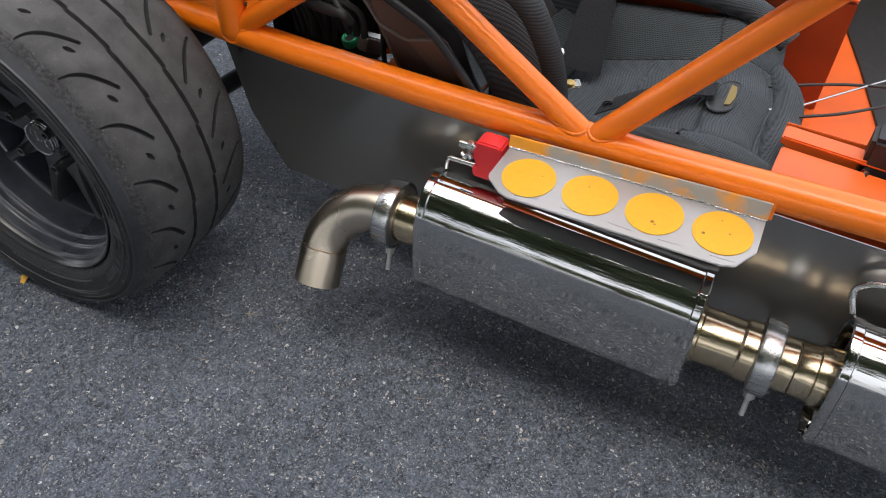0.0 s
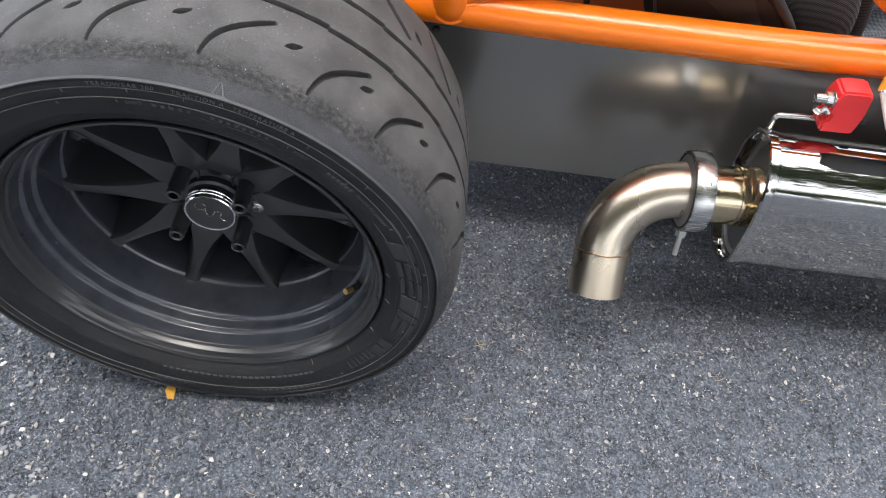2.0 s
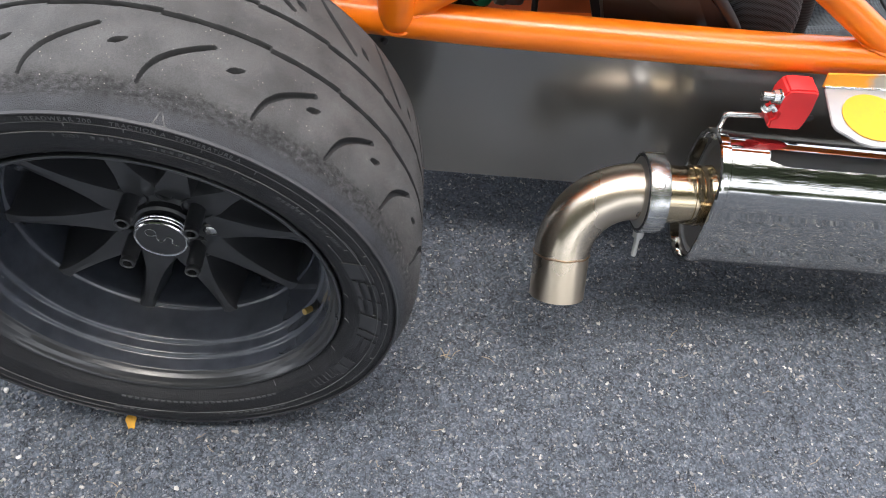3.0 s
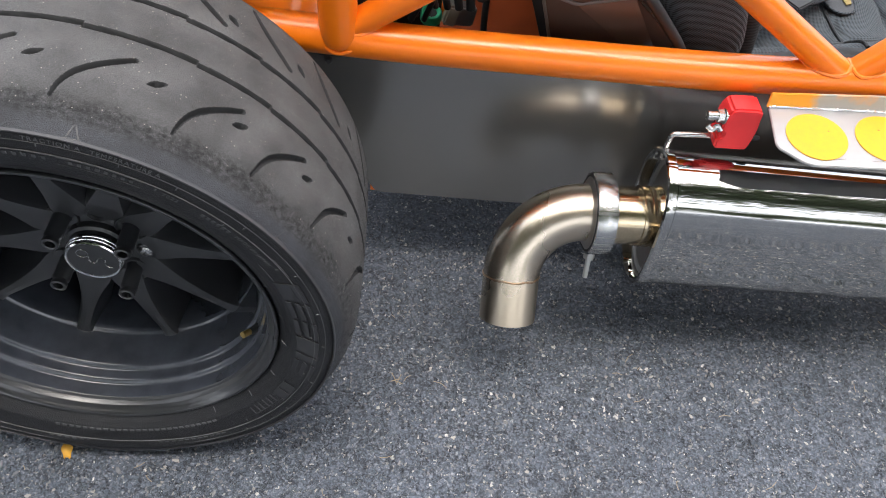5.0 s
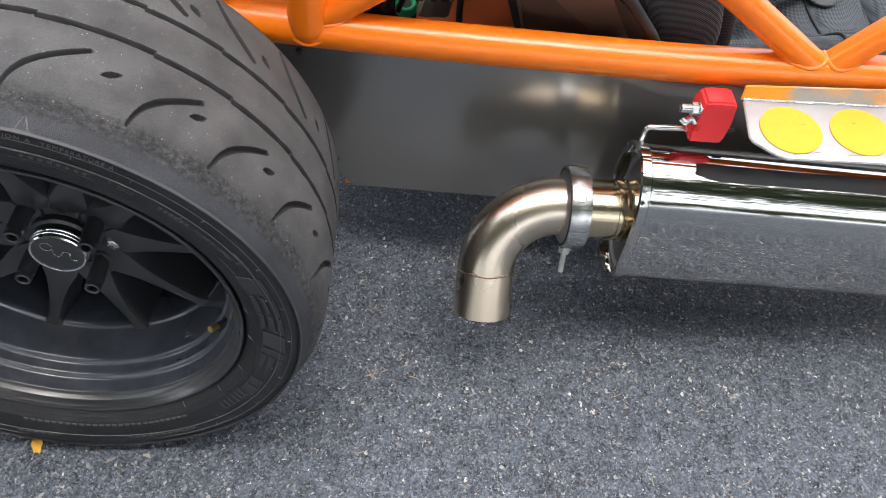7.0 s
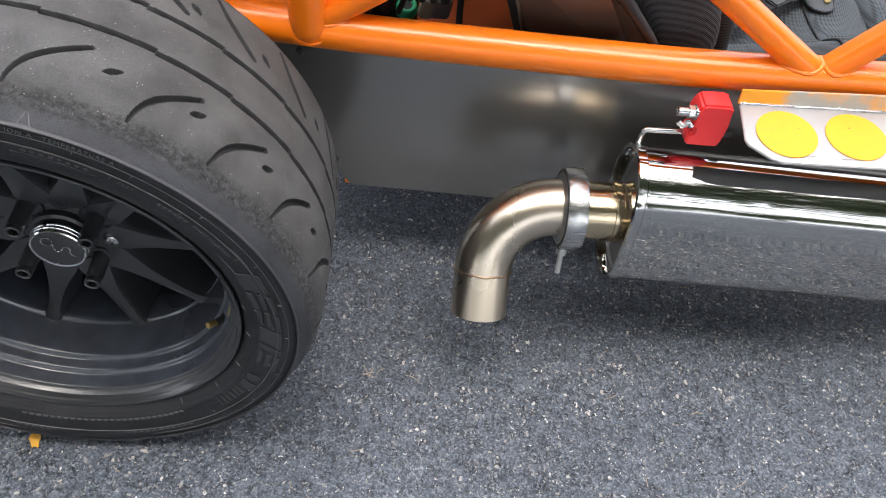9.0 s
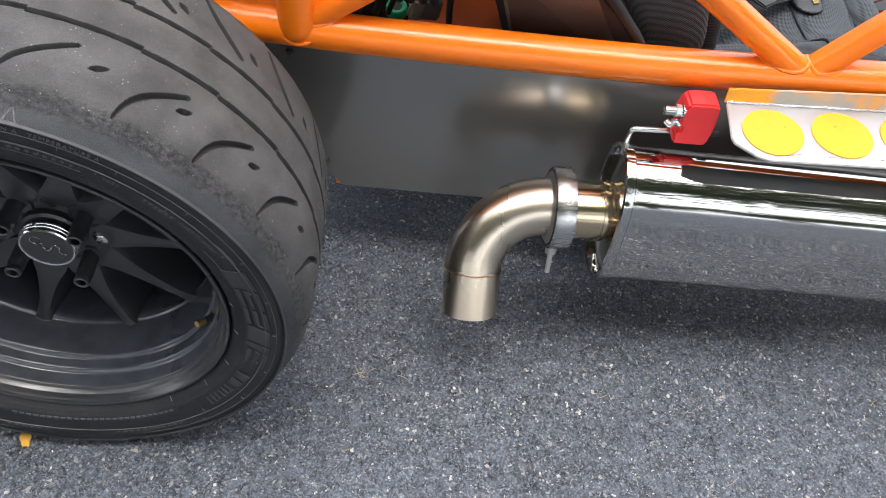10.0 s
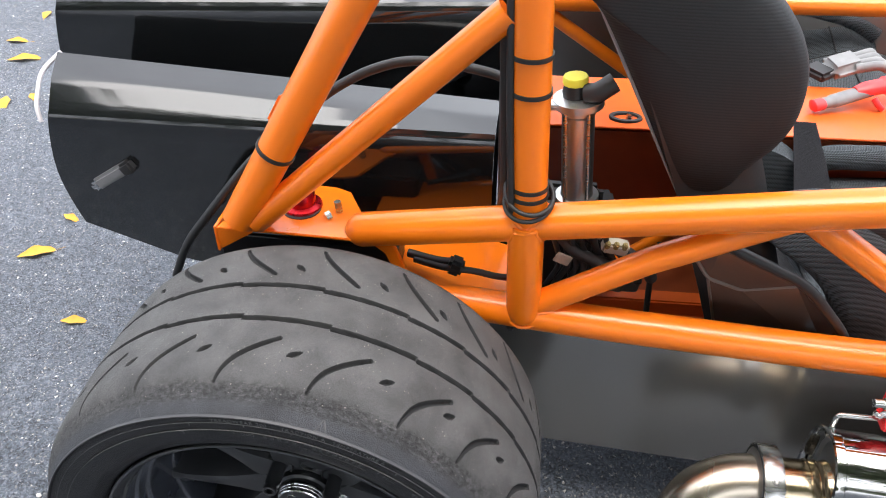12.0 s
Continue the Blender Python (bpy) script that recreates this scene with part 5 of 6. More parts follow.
part("lower_arm", tube([(0.02, 0.2, 0.19), (0.1, 0.62, 0.21)], 0.018, 14), DARK, car, "dark suspension arm")
part("axle", tube([(0, 0.16, 0.283), (0.0, 0.7, 0.283)], 0.024, 16), DARK, car, "dark drive shaft")

# inner floor tray behind the rail, seen above the wheel
part("inner_tray", prism([(0.03, 0.31), (0.25, 0.31), (0.25, 0.42), (0.02, 0.46)], 0.004, lambda u, v, w: (u, v, 0.455 - w - 0.12 * (u - 0.1)), 0.001), ORANGE, car, "orange inner tray", 30)

# ---- rear bodywork ----
def lobe(u, v, dx, dy, dz):
    """A bodywork lobe: upright side from the lower edge to a ridge, a sloping top facet, then down behind. u: tail to front."""
    tail = -0.43 + dx
    x = tail + (0.19 - tail) * u
    q = x - dx
    low = 0.405 - 0.35 * (q + 0.427) if q < -0.275 else 0.352 - 0.1 * (q + 0.275) if q < -0.1 else 0.334 + 0.55 * (q + 0.1)
    ridge = 0.597 + 0.012 * u
    top = 0.652 - 0.025 * u
    pts = [(0.45, low - 0.012), (0.428, low), (0.421, 0.5 * (low + ridge)), (0.42, ridge - 0.006), (0.4225, ridge), (0.428, ridge + 0.006), (0.46, 0.444 * (ridge + 0.006) + 0.556 * top + 0.0015), (0.5, top), (0.506, top - 0.003), (0.53, 0.55), (0.55, 0.4)]
    k = v * (len(pts) - 1)
    i = min(int(k), len(pts) - 2)
    f = k - i
    y, z = (pts[i][j] * (1 - f) + pts[i + 1][j] * f for j in (0, 1))
    end = -0.016 * math.sin(math.pi * min(1, max(0, (z - 0.4) / 0.2))) * (1 - u) ** 4 - 0.014 * max(0, (y - 0.42) / 0.08) * (1 - u) ** 4
    return (x + end, y + dy, z + dz)


rear = part("rear_cowl", grid(lambda u, v: lobe(u, v, 0, 0, 0), 30, 40, 0.004), GLOSS, car, "glossy black rear cowl", 25)
part("rear_cowl", grid(lambda u, v: lobe(u, v, -0.08, 0.2, 0.072 + 0.03 * u), 30, 40, 0.004), GLOSS, car, "glossy black rear cowl", 25)
part("rear_cowl", grid(lambda u, v: lobe(u, v, -0.1, 0.42, 0.03), 30, 40, 0.004), GLOSS, car, "glossy black rear cowl", 25)
part("tail_edge", tube(rounded([(-0.442, 0.505, 0.65), (-0.458, 0.47, 0.635), (-0.452, 0.43, 0.602), (-0.448, 0.425, 0.58)], 0.03), 0.0032, 12), WHITE, rear, "white tail lamp edge")
latch = part("latch", block((0.07, 0.012, 0.018), pose(-0.358, 0.417, 0.5055, 0, -33, 0), 0.004), LATCH, car, "grey rubber hold-down latch")
part("latch_tip", block((0.018, 0.012, 0.014), pose(-0.386, 0.4165, 0.4865, 0, -33, 0), 0.004), ZINC, latch)
part("latch_knob", block((0.022, 0.016, 0.02), pose(-0.33, 0.4155, 0.5225, 0, -33, 0), 0.004), DARK, latch)

# ---- cables ----
def cable(pts, r=0.004, name="cable", mat=CABLE, bend_r=0.05, parent=car, label=""):
    return part(name, tube(rounded(pts, bend_r), r, 10), mat, parent, label)


cable([s3(0.205, 0.86, -0.012), s3(0.214, 0.7, -0.016), s3(0.222, 0.6, -0.018), s3(0.22, 0.57, 0.0), (0.2, 0.4, 0.5)], 0.0042, label="grey wire along the roll hoop", mat=DARK)
cable([s3(0.198, 0.86, 0.01), s3(0.207, 0.7, 0.01), s3(0.213, 0.6, 0.01), (0.2, 0.36, 0.52)], 0.006)
cable([s3(0.2, 0.86, 0.03), s3(0.205, 0.7, 0.03), s3(0.21, 0.58, 0.03)], 0.007)
cable([(0.215, 0.345, 0.727), (0.191, 0.36, 0.731), (0.14, 0.36, 0.74), (0.088, 0.36, 0.741), (0.041, 0.36, 0.724), (-0.002, 0.36, 0.697), (-0.06, 0.345, 0.65), (-0.114, 0.33, 0.597), (-0.166, 0.33, 0.531), (-0.218, 0.33, 0.464), (-0.248, 0.335, 0.4)], 0.0058, label="black brake hose looping over the cowl", bend_r=0.06)
for z in (0.783, 0.742, 0.624, 0.612):
    x = 0.242 - (z - 0.57) * 0.0574
    part("cable_tie", lathe([(-0.0024, BIG + 0.0003), (-0.0024, BIG + 0.0018), (0.0024, BIG + 0.0018), (0.0024, BIG + 0.0003)], 40, s3(x, z), "z", closed=True), BLACK_PLASTIC, car, "black cable tie round the hoop", 30)
ring = [Vector(s3(0.241, 0.598)) + Vector(((BIG + 0.006) * math.cos(a), (BIG + 0.006) * math.sin(a), -0.012 * math.sin(a) * -1)) for a in (2 * math.pi * k / 36 for k in range(37))]
for lift, tilt in ((0.004, 0.1), (0.014, -0.12)):
    part("cable_loop", tube([p + Vector((0, 0, lift + tilt * (p.x - 0.241))) for p in ring], 0.0027, 10), CABLE, car, "black wire looped round the hoop foot")
stay_d = (Vector((0.0535, 0.303, 0.84)) - Vector((-0.121, 0.303, 0.535))).normalized()
tie = part("cable_tie", lathe([(-0.0024, BIG + 0.0003), (-0.0024, BIG + 0.002), (0.0024, BIG + 0.002), (0.0024, BIG + 0.0003)], 40, (0, 0, 0), "z", closed=True), BLACK_PLASTIC, car, "black cable tie round the stay", 30)
tie.matrix_basis = Matrix.Translation((-0.0605, 0.303, 0.641)) @ stay_d.to_track_quat("Z", "Y").to_matrix().to_4x4()
part("tab", block((0.005, 0.012, 0.04), Matrix.Translation((-0.052, 0.306, 0.694)) @ stay_d.to_track_quat("Z", "Y").to_matrix().to_4x4(), 0.002), ORANGE, car, "small orange tab on the stay")

# ---- inside the tub ----
def folded_sheet(pts, faces, thick):
    """A creased sheet of flat facets, given a thickness inwards."""
    bm = bmesh.new()
    a = [bm.verts.new(p) for p in pts]
    c = [bm.verts.new((x, y + thick, z)) for x, y, z in pts]
    count = {}
    for f in faces:
        bm.faces.new([a[i] for i in f])
        bm.faces.new([c[i] for i in reversed(f)])
        for i, j in zip(f, f[1:] + f[:1]):
            count[(min(i, j), max(i, j))] = count.get((min(i, j), max(i, j)), 0) + 1
    for (i, j), k in count.items():
        if k == 1:
            bm.faces.new((a[i], a[j], c[j], c[i]))
    bmesh.ops.recalc_face_normals(bm, faces=bm.faces)
    return bm


# orange floor's shade put in as black; its length also blocks light
part("inner_floor", block((1.45, 1.15, 0.006), pose(1.025, 0.89, 0.19), 0.001), BLACK_PLASTIC, car, "tub floor coloured black for its shade")
# floor pan: shade and stains are both in its colour
part("floor_pan", prism([(0.3, 0.4), (0.64, 0.4), (0.64, 0.86), (0.3, 0.86)], 0.003, lambda u, v, w: (u, v, 0.195 + w)), DEEP_SHADE_ORANGE, car, "orange floor pan behind the seat")
part("floor_rail", block((0.34, 0.03, 0.03), pose(0.42, 0.54, 0.262, 0, 0, 3), 0.003), SHADED_ORANGE, car, "orange box rail inside the tub")
part("floor_rail", block((0.34, 0.03, 0.03), pose(0.42, 0.52, 0.22, 0, 0, 3), 0.003), SHADED_ORANGE, car, "orange box rail inside the tub")
# tunnel shade comes from its darkened paint and its undercut sides
tunnel = part("tunnel", prism([(0.8, 0.437), (1.0, 0.437), (0.93, 0.19), (0.865, 0.19)], 0.875, lambda u, v, w: (0.225 + w, u, v + 0.03 * (w - 0.175) * (v > 0.3)), 0.005), DEEP_SHADE_ORANGE, car, "orange centre tunnel darkened by painted shade and stains, with a bright lid")
part("tunnel_lid", prism([(0.798, 0.438), (1.002, 0.438), (1.002, 0.4415), (0.798, 0.4415)], 0.875, lambda u, v, w: (0.225 + w, u, v + 0.03 * (w - 0.175)), 0.001), SHADED_ORANGE, tunnel, "orange flat lid of the tunnel")
part("rear_bulkhead", block((0.02, 0.62, 0.44), pose(0.21, 0.75, 0.41), 0.004), GLOSS, car, "dark rear bulkhead")
# unseen plate, added to stop light falling through the tub
part("light_block_plate", block((1.3, 1.1, 0.003), pose(0.95, 0.885, 0.176), 0.0), DARK, car, "unseen dark plate added to keep light from under the tub")
part("far_side_panel", block((1.6, 0.003, 0.5), pose(0.95, 1.45, 0.365), 0.0), PANEL, car, "bare inner face of the far side panel")
part("frame_tube", tube([(0.2, 1.4, 0.44), (0.5, 1.4, 0.25)], THIN, 14), ORANGE, car, "thin orange diagonal")
part("frame_tube", tube([(-0.1, 1.4, 0.425), (0.6, 1.4, 0.46), (1.6, 1.4, 0.5)], BIG, 18), ORANGE, car, "far orange frame rail")
part("cross_tube", tube([(0.3, 0.5, 0.3), (0.5, 0.7, 0.3)], 0.012, 14), ORANGE, car)
mount = part("seat_mount", folded_sheet([(0.452, 0.35, 0.513), (0.479, 0.35, 0.475), (0.521, 0.35, 0.461), (0.587, 0.347, 0.478), (0.475, 0.316, 0.554), (0.584, 0.314, 0.507), (0.648, 0.314, 0.434), (0.512, 0.372, 0.37), (0.655, 0.33, 0.37)],
                                       [(0, 1, 4), (1, 2, 4), (2, 5, 4), (2, 3, 5), (3, 6, 5), (1, 7, 2), (2, 7, 8), (2, 8, 3), (3, 8, 6)], 0.003), SMOKE, car, "brown glossy creased sheet beside the seat", 12)
part("folded_edge", tube(rounded([(0.45, 0.349, 0.515), (0.478, 0.3485, 0.476), (0.521, 0.3485, 0.462), (0.587, 0.3455, 0.479)], 0.008), 0.0026, 8), FOLD, mount, "pale folded edge")
part("folded_edge", tube([(0.478, 0.3485, 0.475), (0.511, 0.37, 0.372)], 0.002, 8), FOLD, mount)
part("edge_trim", tube(rounded([(0.45, 0.318, 0.572), (0.475, 0.3145, 0.556), (0.584, 0.312, 0.509), (0.648, 0.312, 0.436), (0.67, 0.316, 0.39)], 0.03), 0.0068, 12), BLACK_PLASTIC, mount, "black rubber edge trim")
ringm = Matrix.Translation((0.356, 0.45, 0.368)) @ pose(0, 0, 0, -72, 0, 0)
bung = part("bung", lathe([(-0.006, 0.0075), (-0.008, 0.0095), (-0.008, 0.0125), (-0.005, 0.0145), (0.006, 0.0145), (0.006, 0.0075)], 28, (0, 0, 0), "y", closed=True), GREEN, car, "green plastic ring bung")
bung.matrix_basis = ringm
# black disc put in as the shade down the ring's hole
part("hole_shade", lathe([(-0.005, 0.0004), (-0.005, 0.008)], 20, (0, 0, 0), "y"), BLACK_PLASTIC, bung)
oval_rim = [(0.399 + 0.026 * math.cos(2 * math.pi * k / 32), 0.835 + 0.016 * math.sin(2 * math.pi * k / 32)) for k in range(33)]
part("grommet", tube([(x, y, 0.4425) for x, y in oval_rim], 0.0045, 8), BLACK_PLASTIC, tunnel, "black oval grommet")
part("bolt", tube([(0.405, 0.832, 0.438), (0.405, 0.832, 0.454)], 0.006, 6), ZINC, tunnel, "", 30)
part("engine_cover", block((0.11, 0.03, 0.17), pose(0.29, 0.475, 0.43, -8, 0, 4), 0.01, 3), BLACK_PLASTIC, car, "black ribbed cover behind the wiring")
for k in range(5):
    part("cover_rib", block((0.006, 0.02, 0.15), pose(0.25 + 0.02 * k, 0.462, 0.43, -8, 0, 4), 0.002), BLACK_PLASTIC, car)
cable([(0.262, 0.36, 0.56), (0.285, 0.362, 0.512), (0.312, 0.362, 0.484), (0.36, 0.366, 0.466), (0.405, 0.362, 0.468), (0.412, 0.37, 0.45)], 0.0085, "loom", label="thick black wiring loom")
cable([(0.3, 0.37, 0.54), (0.33, 0.372, 0.508), (0.36, 0.37, 0.5), (0.385, 0.372, 0.485), (0.4, 0.365, 0.47)], 0.0055, "loom")
plug = part("plug", block((0.034, 0.018, 0.018), pose(0.357, 0.362, 0.503, 10, 12, 8), 0.003), PLUG, car, "pale wiring plug")
for dx in (-0.011, 0.0, 0.011):
    part("plug_latch", block((0.006, 0.008, 0.01), pose(0.357 + dx, 0.352, 0.511, 10, 12, 8), 0.0015), FOAM, plug)
part("cable_tag", block((0.022, 0.003, 0.016), pose(0.292, 0.352, 0.482, 0, 25, 5), 0.001), PLUG, car, "white tag on the wiring")
part("plug", block((0.02, 0.014, 0.03), pose(0.383, 0.452, 0.37, 0, 15, 10), 0.003), PLUG, car, "pale wiring plug")
for k in range(4):
    cable([(0.27 + 0.018 * k, 0.39, 0.535), (0.29 + 0.016 * k, 0.4, 0.5 - 0.008 * k), (0.34 + 0.02 * k, 0.405 + 0.006 * k, 0.47 - 0.01 * k), (0.36 + 0.015 * k, 0.42, 0.4)], 0.0042 + 0.0006 * k, "wire")
part("connector", block((0.04, 0.02, 0.03), pose(0.395, 0.46, 0.368, 0, 10, 15), 0.003), ALU, car, "pale wiring connector")
part("junction_box", block((0.14, 0.06, 0.16), pose(0.3, 0.53, 0.38, 0, 0, 8), 0.006), BLACK_PLASTIC, car, "black junction box")
wires = random.Random(8)
for k in range(7):
    x = 0.262 + 0.012 * k
    cable([(x, 0.34 + 0.01 * wires.random(), 0.56), (x + 0.02 * wires.random(), 0.36, 0.5), (x + 0.03, 0.38 + 0.02 * wires.random(), 0.45), (x + 0.02 * wires.random(), 0.42, 0.38)], 0.0035 + 0.002 * wires.random(), "wire")
cable([(0.1, 0.33, 0.475), (0.14, 0.31, 0.482), (0.18, 0.315, 0.478), (0.21, 0.325, 0.463), (0.24, 0.34, 0.452)], 0.0045, "wire")
cable([(0.09, 0.34, 0.477), (0.13, 0.325, 0.48), (0.16, 0.32, 0.485)], 0.006, "wire")
part("grommet", block((0.02, 0.02, 0.024), pose(0.155, 0.318, 0.481, 0, 20, 0), 0.004), BLACK_PLASTIC, car)
cable([(0.43, 0.45, 0.45), (0.425, 0.44, 0.39), (0.43, 0.44, 0.33)], 0.0045, "wire")

lean = Matrix.Translation((0.3035, 0.42, 0.535)) @ pose(0, 0, 0, 0, -5.5, 0)
reservoir = part("reservoir", lathe([(-0.002, 0.0255), (-0.001, 0.0285), (0.006, 0.0285), (0.007, 0.0215), (0.014, 0.0205), (0.124, 0.0205), (0.128, 0.0225), (0.136, 0.0225), (0.137, 0.0315), (0.146, 0.0315), (0.148, 0.018), (0.15, 0.0005)], 48, (0, 0, 0), "z"), ALU, car, "aluminium fluid reservoir between two flanges", 25)
reservoir.matrix_basis = lean
for name, bm, mat, label in (("filler_cap", lathe([(0.164, 0.0135), (0.165, 0.0155), (0.173, 0.0155), (0.1745, 0.0145), (0.175, 0.0005)], 12, (-0.004, 0, 0), "z"), material("yellow_cap", (0.75, 0.68, 0.05), 0.5), "yellow filler cap"),
                             ("cap_neck", lathe([(0.147, 0.015), (0.155, 0.016), (0.165, 0.0135)], 20, (-0.004, 0, 0), "z"), BLACK_PLASTIC, ""),
                             ("elbow_hose", tube(rounded([(0.008, -0.008, 0.155), (0.022, -0.012, 0.157), (0.042, -0.006, 0.168)], 0.008), 0.0125, 18), CABLE, "black elbow hose"),
                             ("bracket_lug", block((0.045, 0.02, 0.007), pose(-0.03, -0.01, 0.141), 0.002), ALU, "")):
    part(name, bm, mat, reservoir, label)
for a in (-0.75, -0.35):
    part("tie_rod", tube([(0.025 * math.cos(a * 3), 0.025 * math.sin(a * 3), 0.004), (0.025 * math.cos(a * 3), 0.025 * math.sin(a * 3), 0.14)], 0.0025, 8), ZINC, reservoir)

# ---- seats ----
def seat_path(v):
    """Centre line of a bucket seat from the front of the cushion to the head."""
    pts = [(1.055, 0.35), (0.975, 0.374), (0.85, 0.342), (0.72, 0.308), (0.63, 0.31), (0.575, 0.36), (0.53, 0.47), (0.48, 0.6), (0.42, 0.74), (0.37, 0.86), (0.33, 0.96)]
    k = v * (len(pts) - 1)
    i = min(int(k), len(pts) - 2)
    f = k - i
    p0, p1, p2, p3 = (pts[max(0, min(len(pts) - 1, i + j))] for j in (-1, 0, 1, 2))
    return tuple(0.5 * (2 * p1[c] + (p2[c] - p0[c]) * f + (2 * p0[c] - 5 * p1[c] + 4 * p2[c] - p3[c]) * f * f + (3 * p1[c] - p0[c] - 3 * p2[c] + p3[c]) * f ** 3) for c in (0, 1))


def seat_sheet(va, vb, width, wing, drop=0.05):
    """A padded sheet of the seat between two stations of its path; its sides rise into wings and fall outside them."""
    def fn(u, v):
        t = va + (vb - va) * v
        x, z = seat_path(t)
        xa, za = seat_path(max(0, t - 0.01))
        xb, zb = seat_path(min(1, t + 0.01))
        ln = math.hypot(xb - xa, zb - za)
        nx, nz = (zb - za) / ln, -(xb - xa) / ln
        s = 2 * u - 1
        w, h = width(t), wing(t)
        a = abs(s)
        across = math.copysign(w * min(1.0, 0.93 * a / 0.86 if a < 0.86 else 0.93 + 0.07 * math.sin(min(1, (a - 0.86) / 0.08) * math.pi / 2)), s)
        up = h * smoothstep(0.5, 0.8, a) - (h + drop) * smoothstep(0.86, 1.0, a) + 0.004 * math.cos(9 * a)
        seam = 0.006 * math.exp(-((a - 0.52) / 0.02) ** 2) + 0.005 * math.exp(-((t * 11 % 1.0 - 0.5) / 0.06) ** 2) * (a < 0.5)
        return (x + nx * (up - seam), across, z + nz * (up - seam))
    return fn


def spline(points, n=8):
    """A closed smooth curve through points."""
    out, k = [], len(points)
    for i in range(k):
        p0, p1, p2, p3 = (Vector(points[(i + j) % k]) for j in (-1, 0, 1, 2))
        for q in range(n):
            f = q / n
            out.append(0.5 * (2 * p1 + (p2 - p0) * f + (2 * p0 - 5 * p1 + 4 * p2 - p3) * f * f + (3 * p1 - p0 - 3 * p2 + p3) * f ** 3))
    return out


def pillow(outline, y, bulge, thick):
    """A stuffed pad with a smooth outline in the side view, bulging outwards."""
    ring = spline(outline)
    c = sum(ring, Vector((0, 0))) / len(ring)
    bm = bmesh.new()
    rows = []
    for rho, off in ((0.97, thick), (1.0, 0.6 * thick), (1.0, 0.02), (0.985, 0.006), (0.94, -0.3 * bulge), (0.85, -0.58 * bulge), (0.7, -0.8 * bulge), (0.5, -0.93 * bulge), (0.25, -bulge)):
        rows.append([bm.verts.new((c.x + (p.x - c.x) * rho, y + off, c.y + (p.y - c.y) * rho)) for p in ring])
    for a, b in zip(rows, rows[1:]):
        for k in range(len(ring)):
            bm.faces.new((a[k], a[(k + 1) % len(ring)], b[(k + 1) % len(ring)], b[k]))
    bm.faces.new(rows[0])
    tip = bm.verts.new((c.x, y - bulge * 1.02, c.y))
    for k in range(len(ring)):
        bm.faces.new((rows[-1][k], rows[-1][(k + 1) % len(ring)], tip))
    bmesh.ops.recalc_face_normals(bm, faces=bm.faces)
    return bm


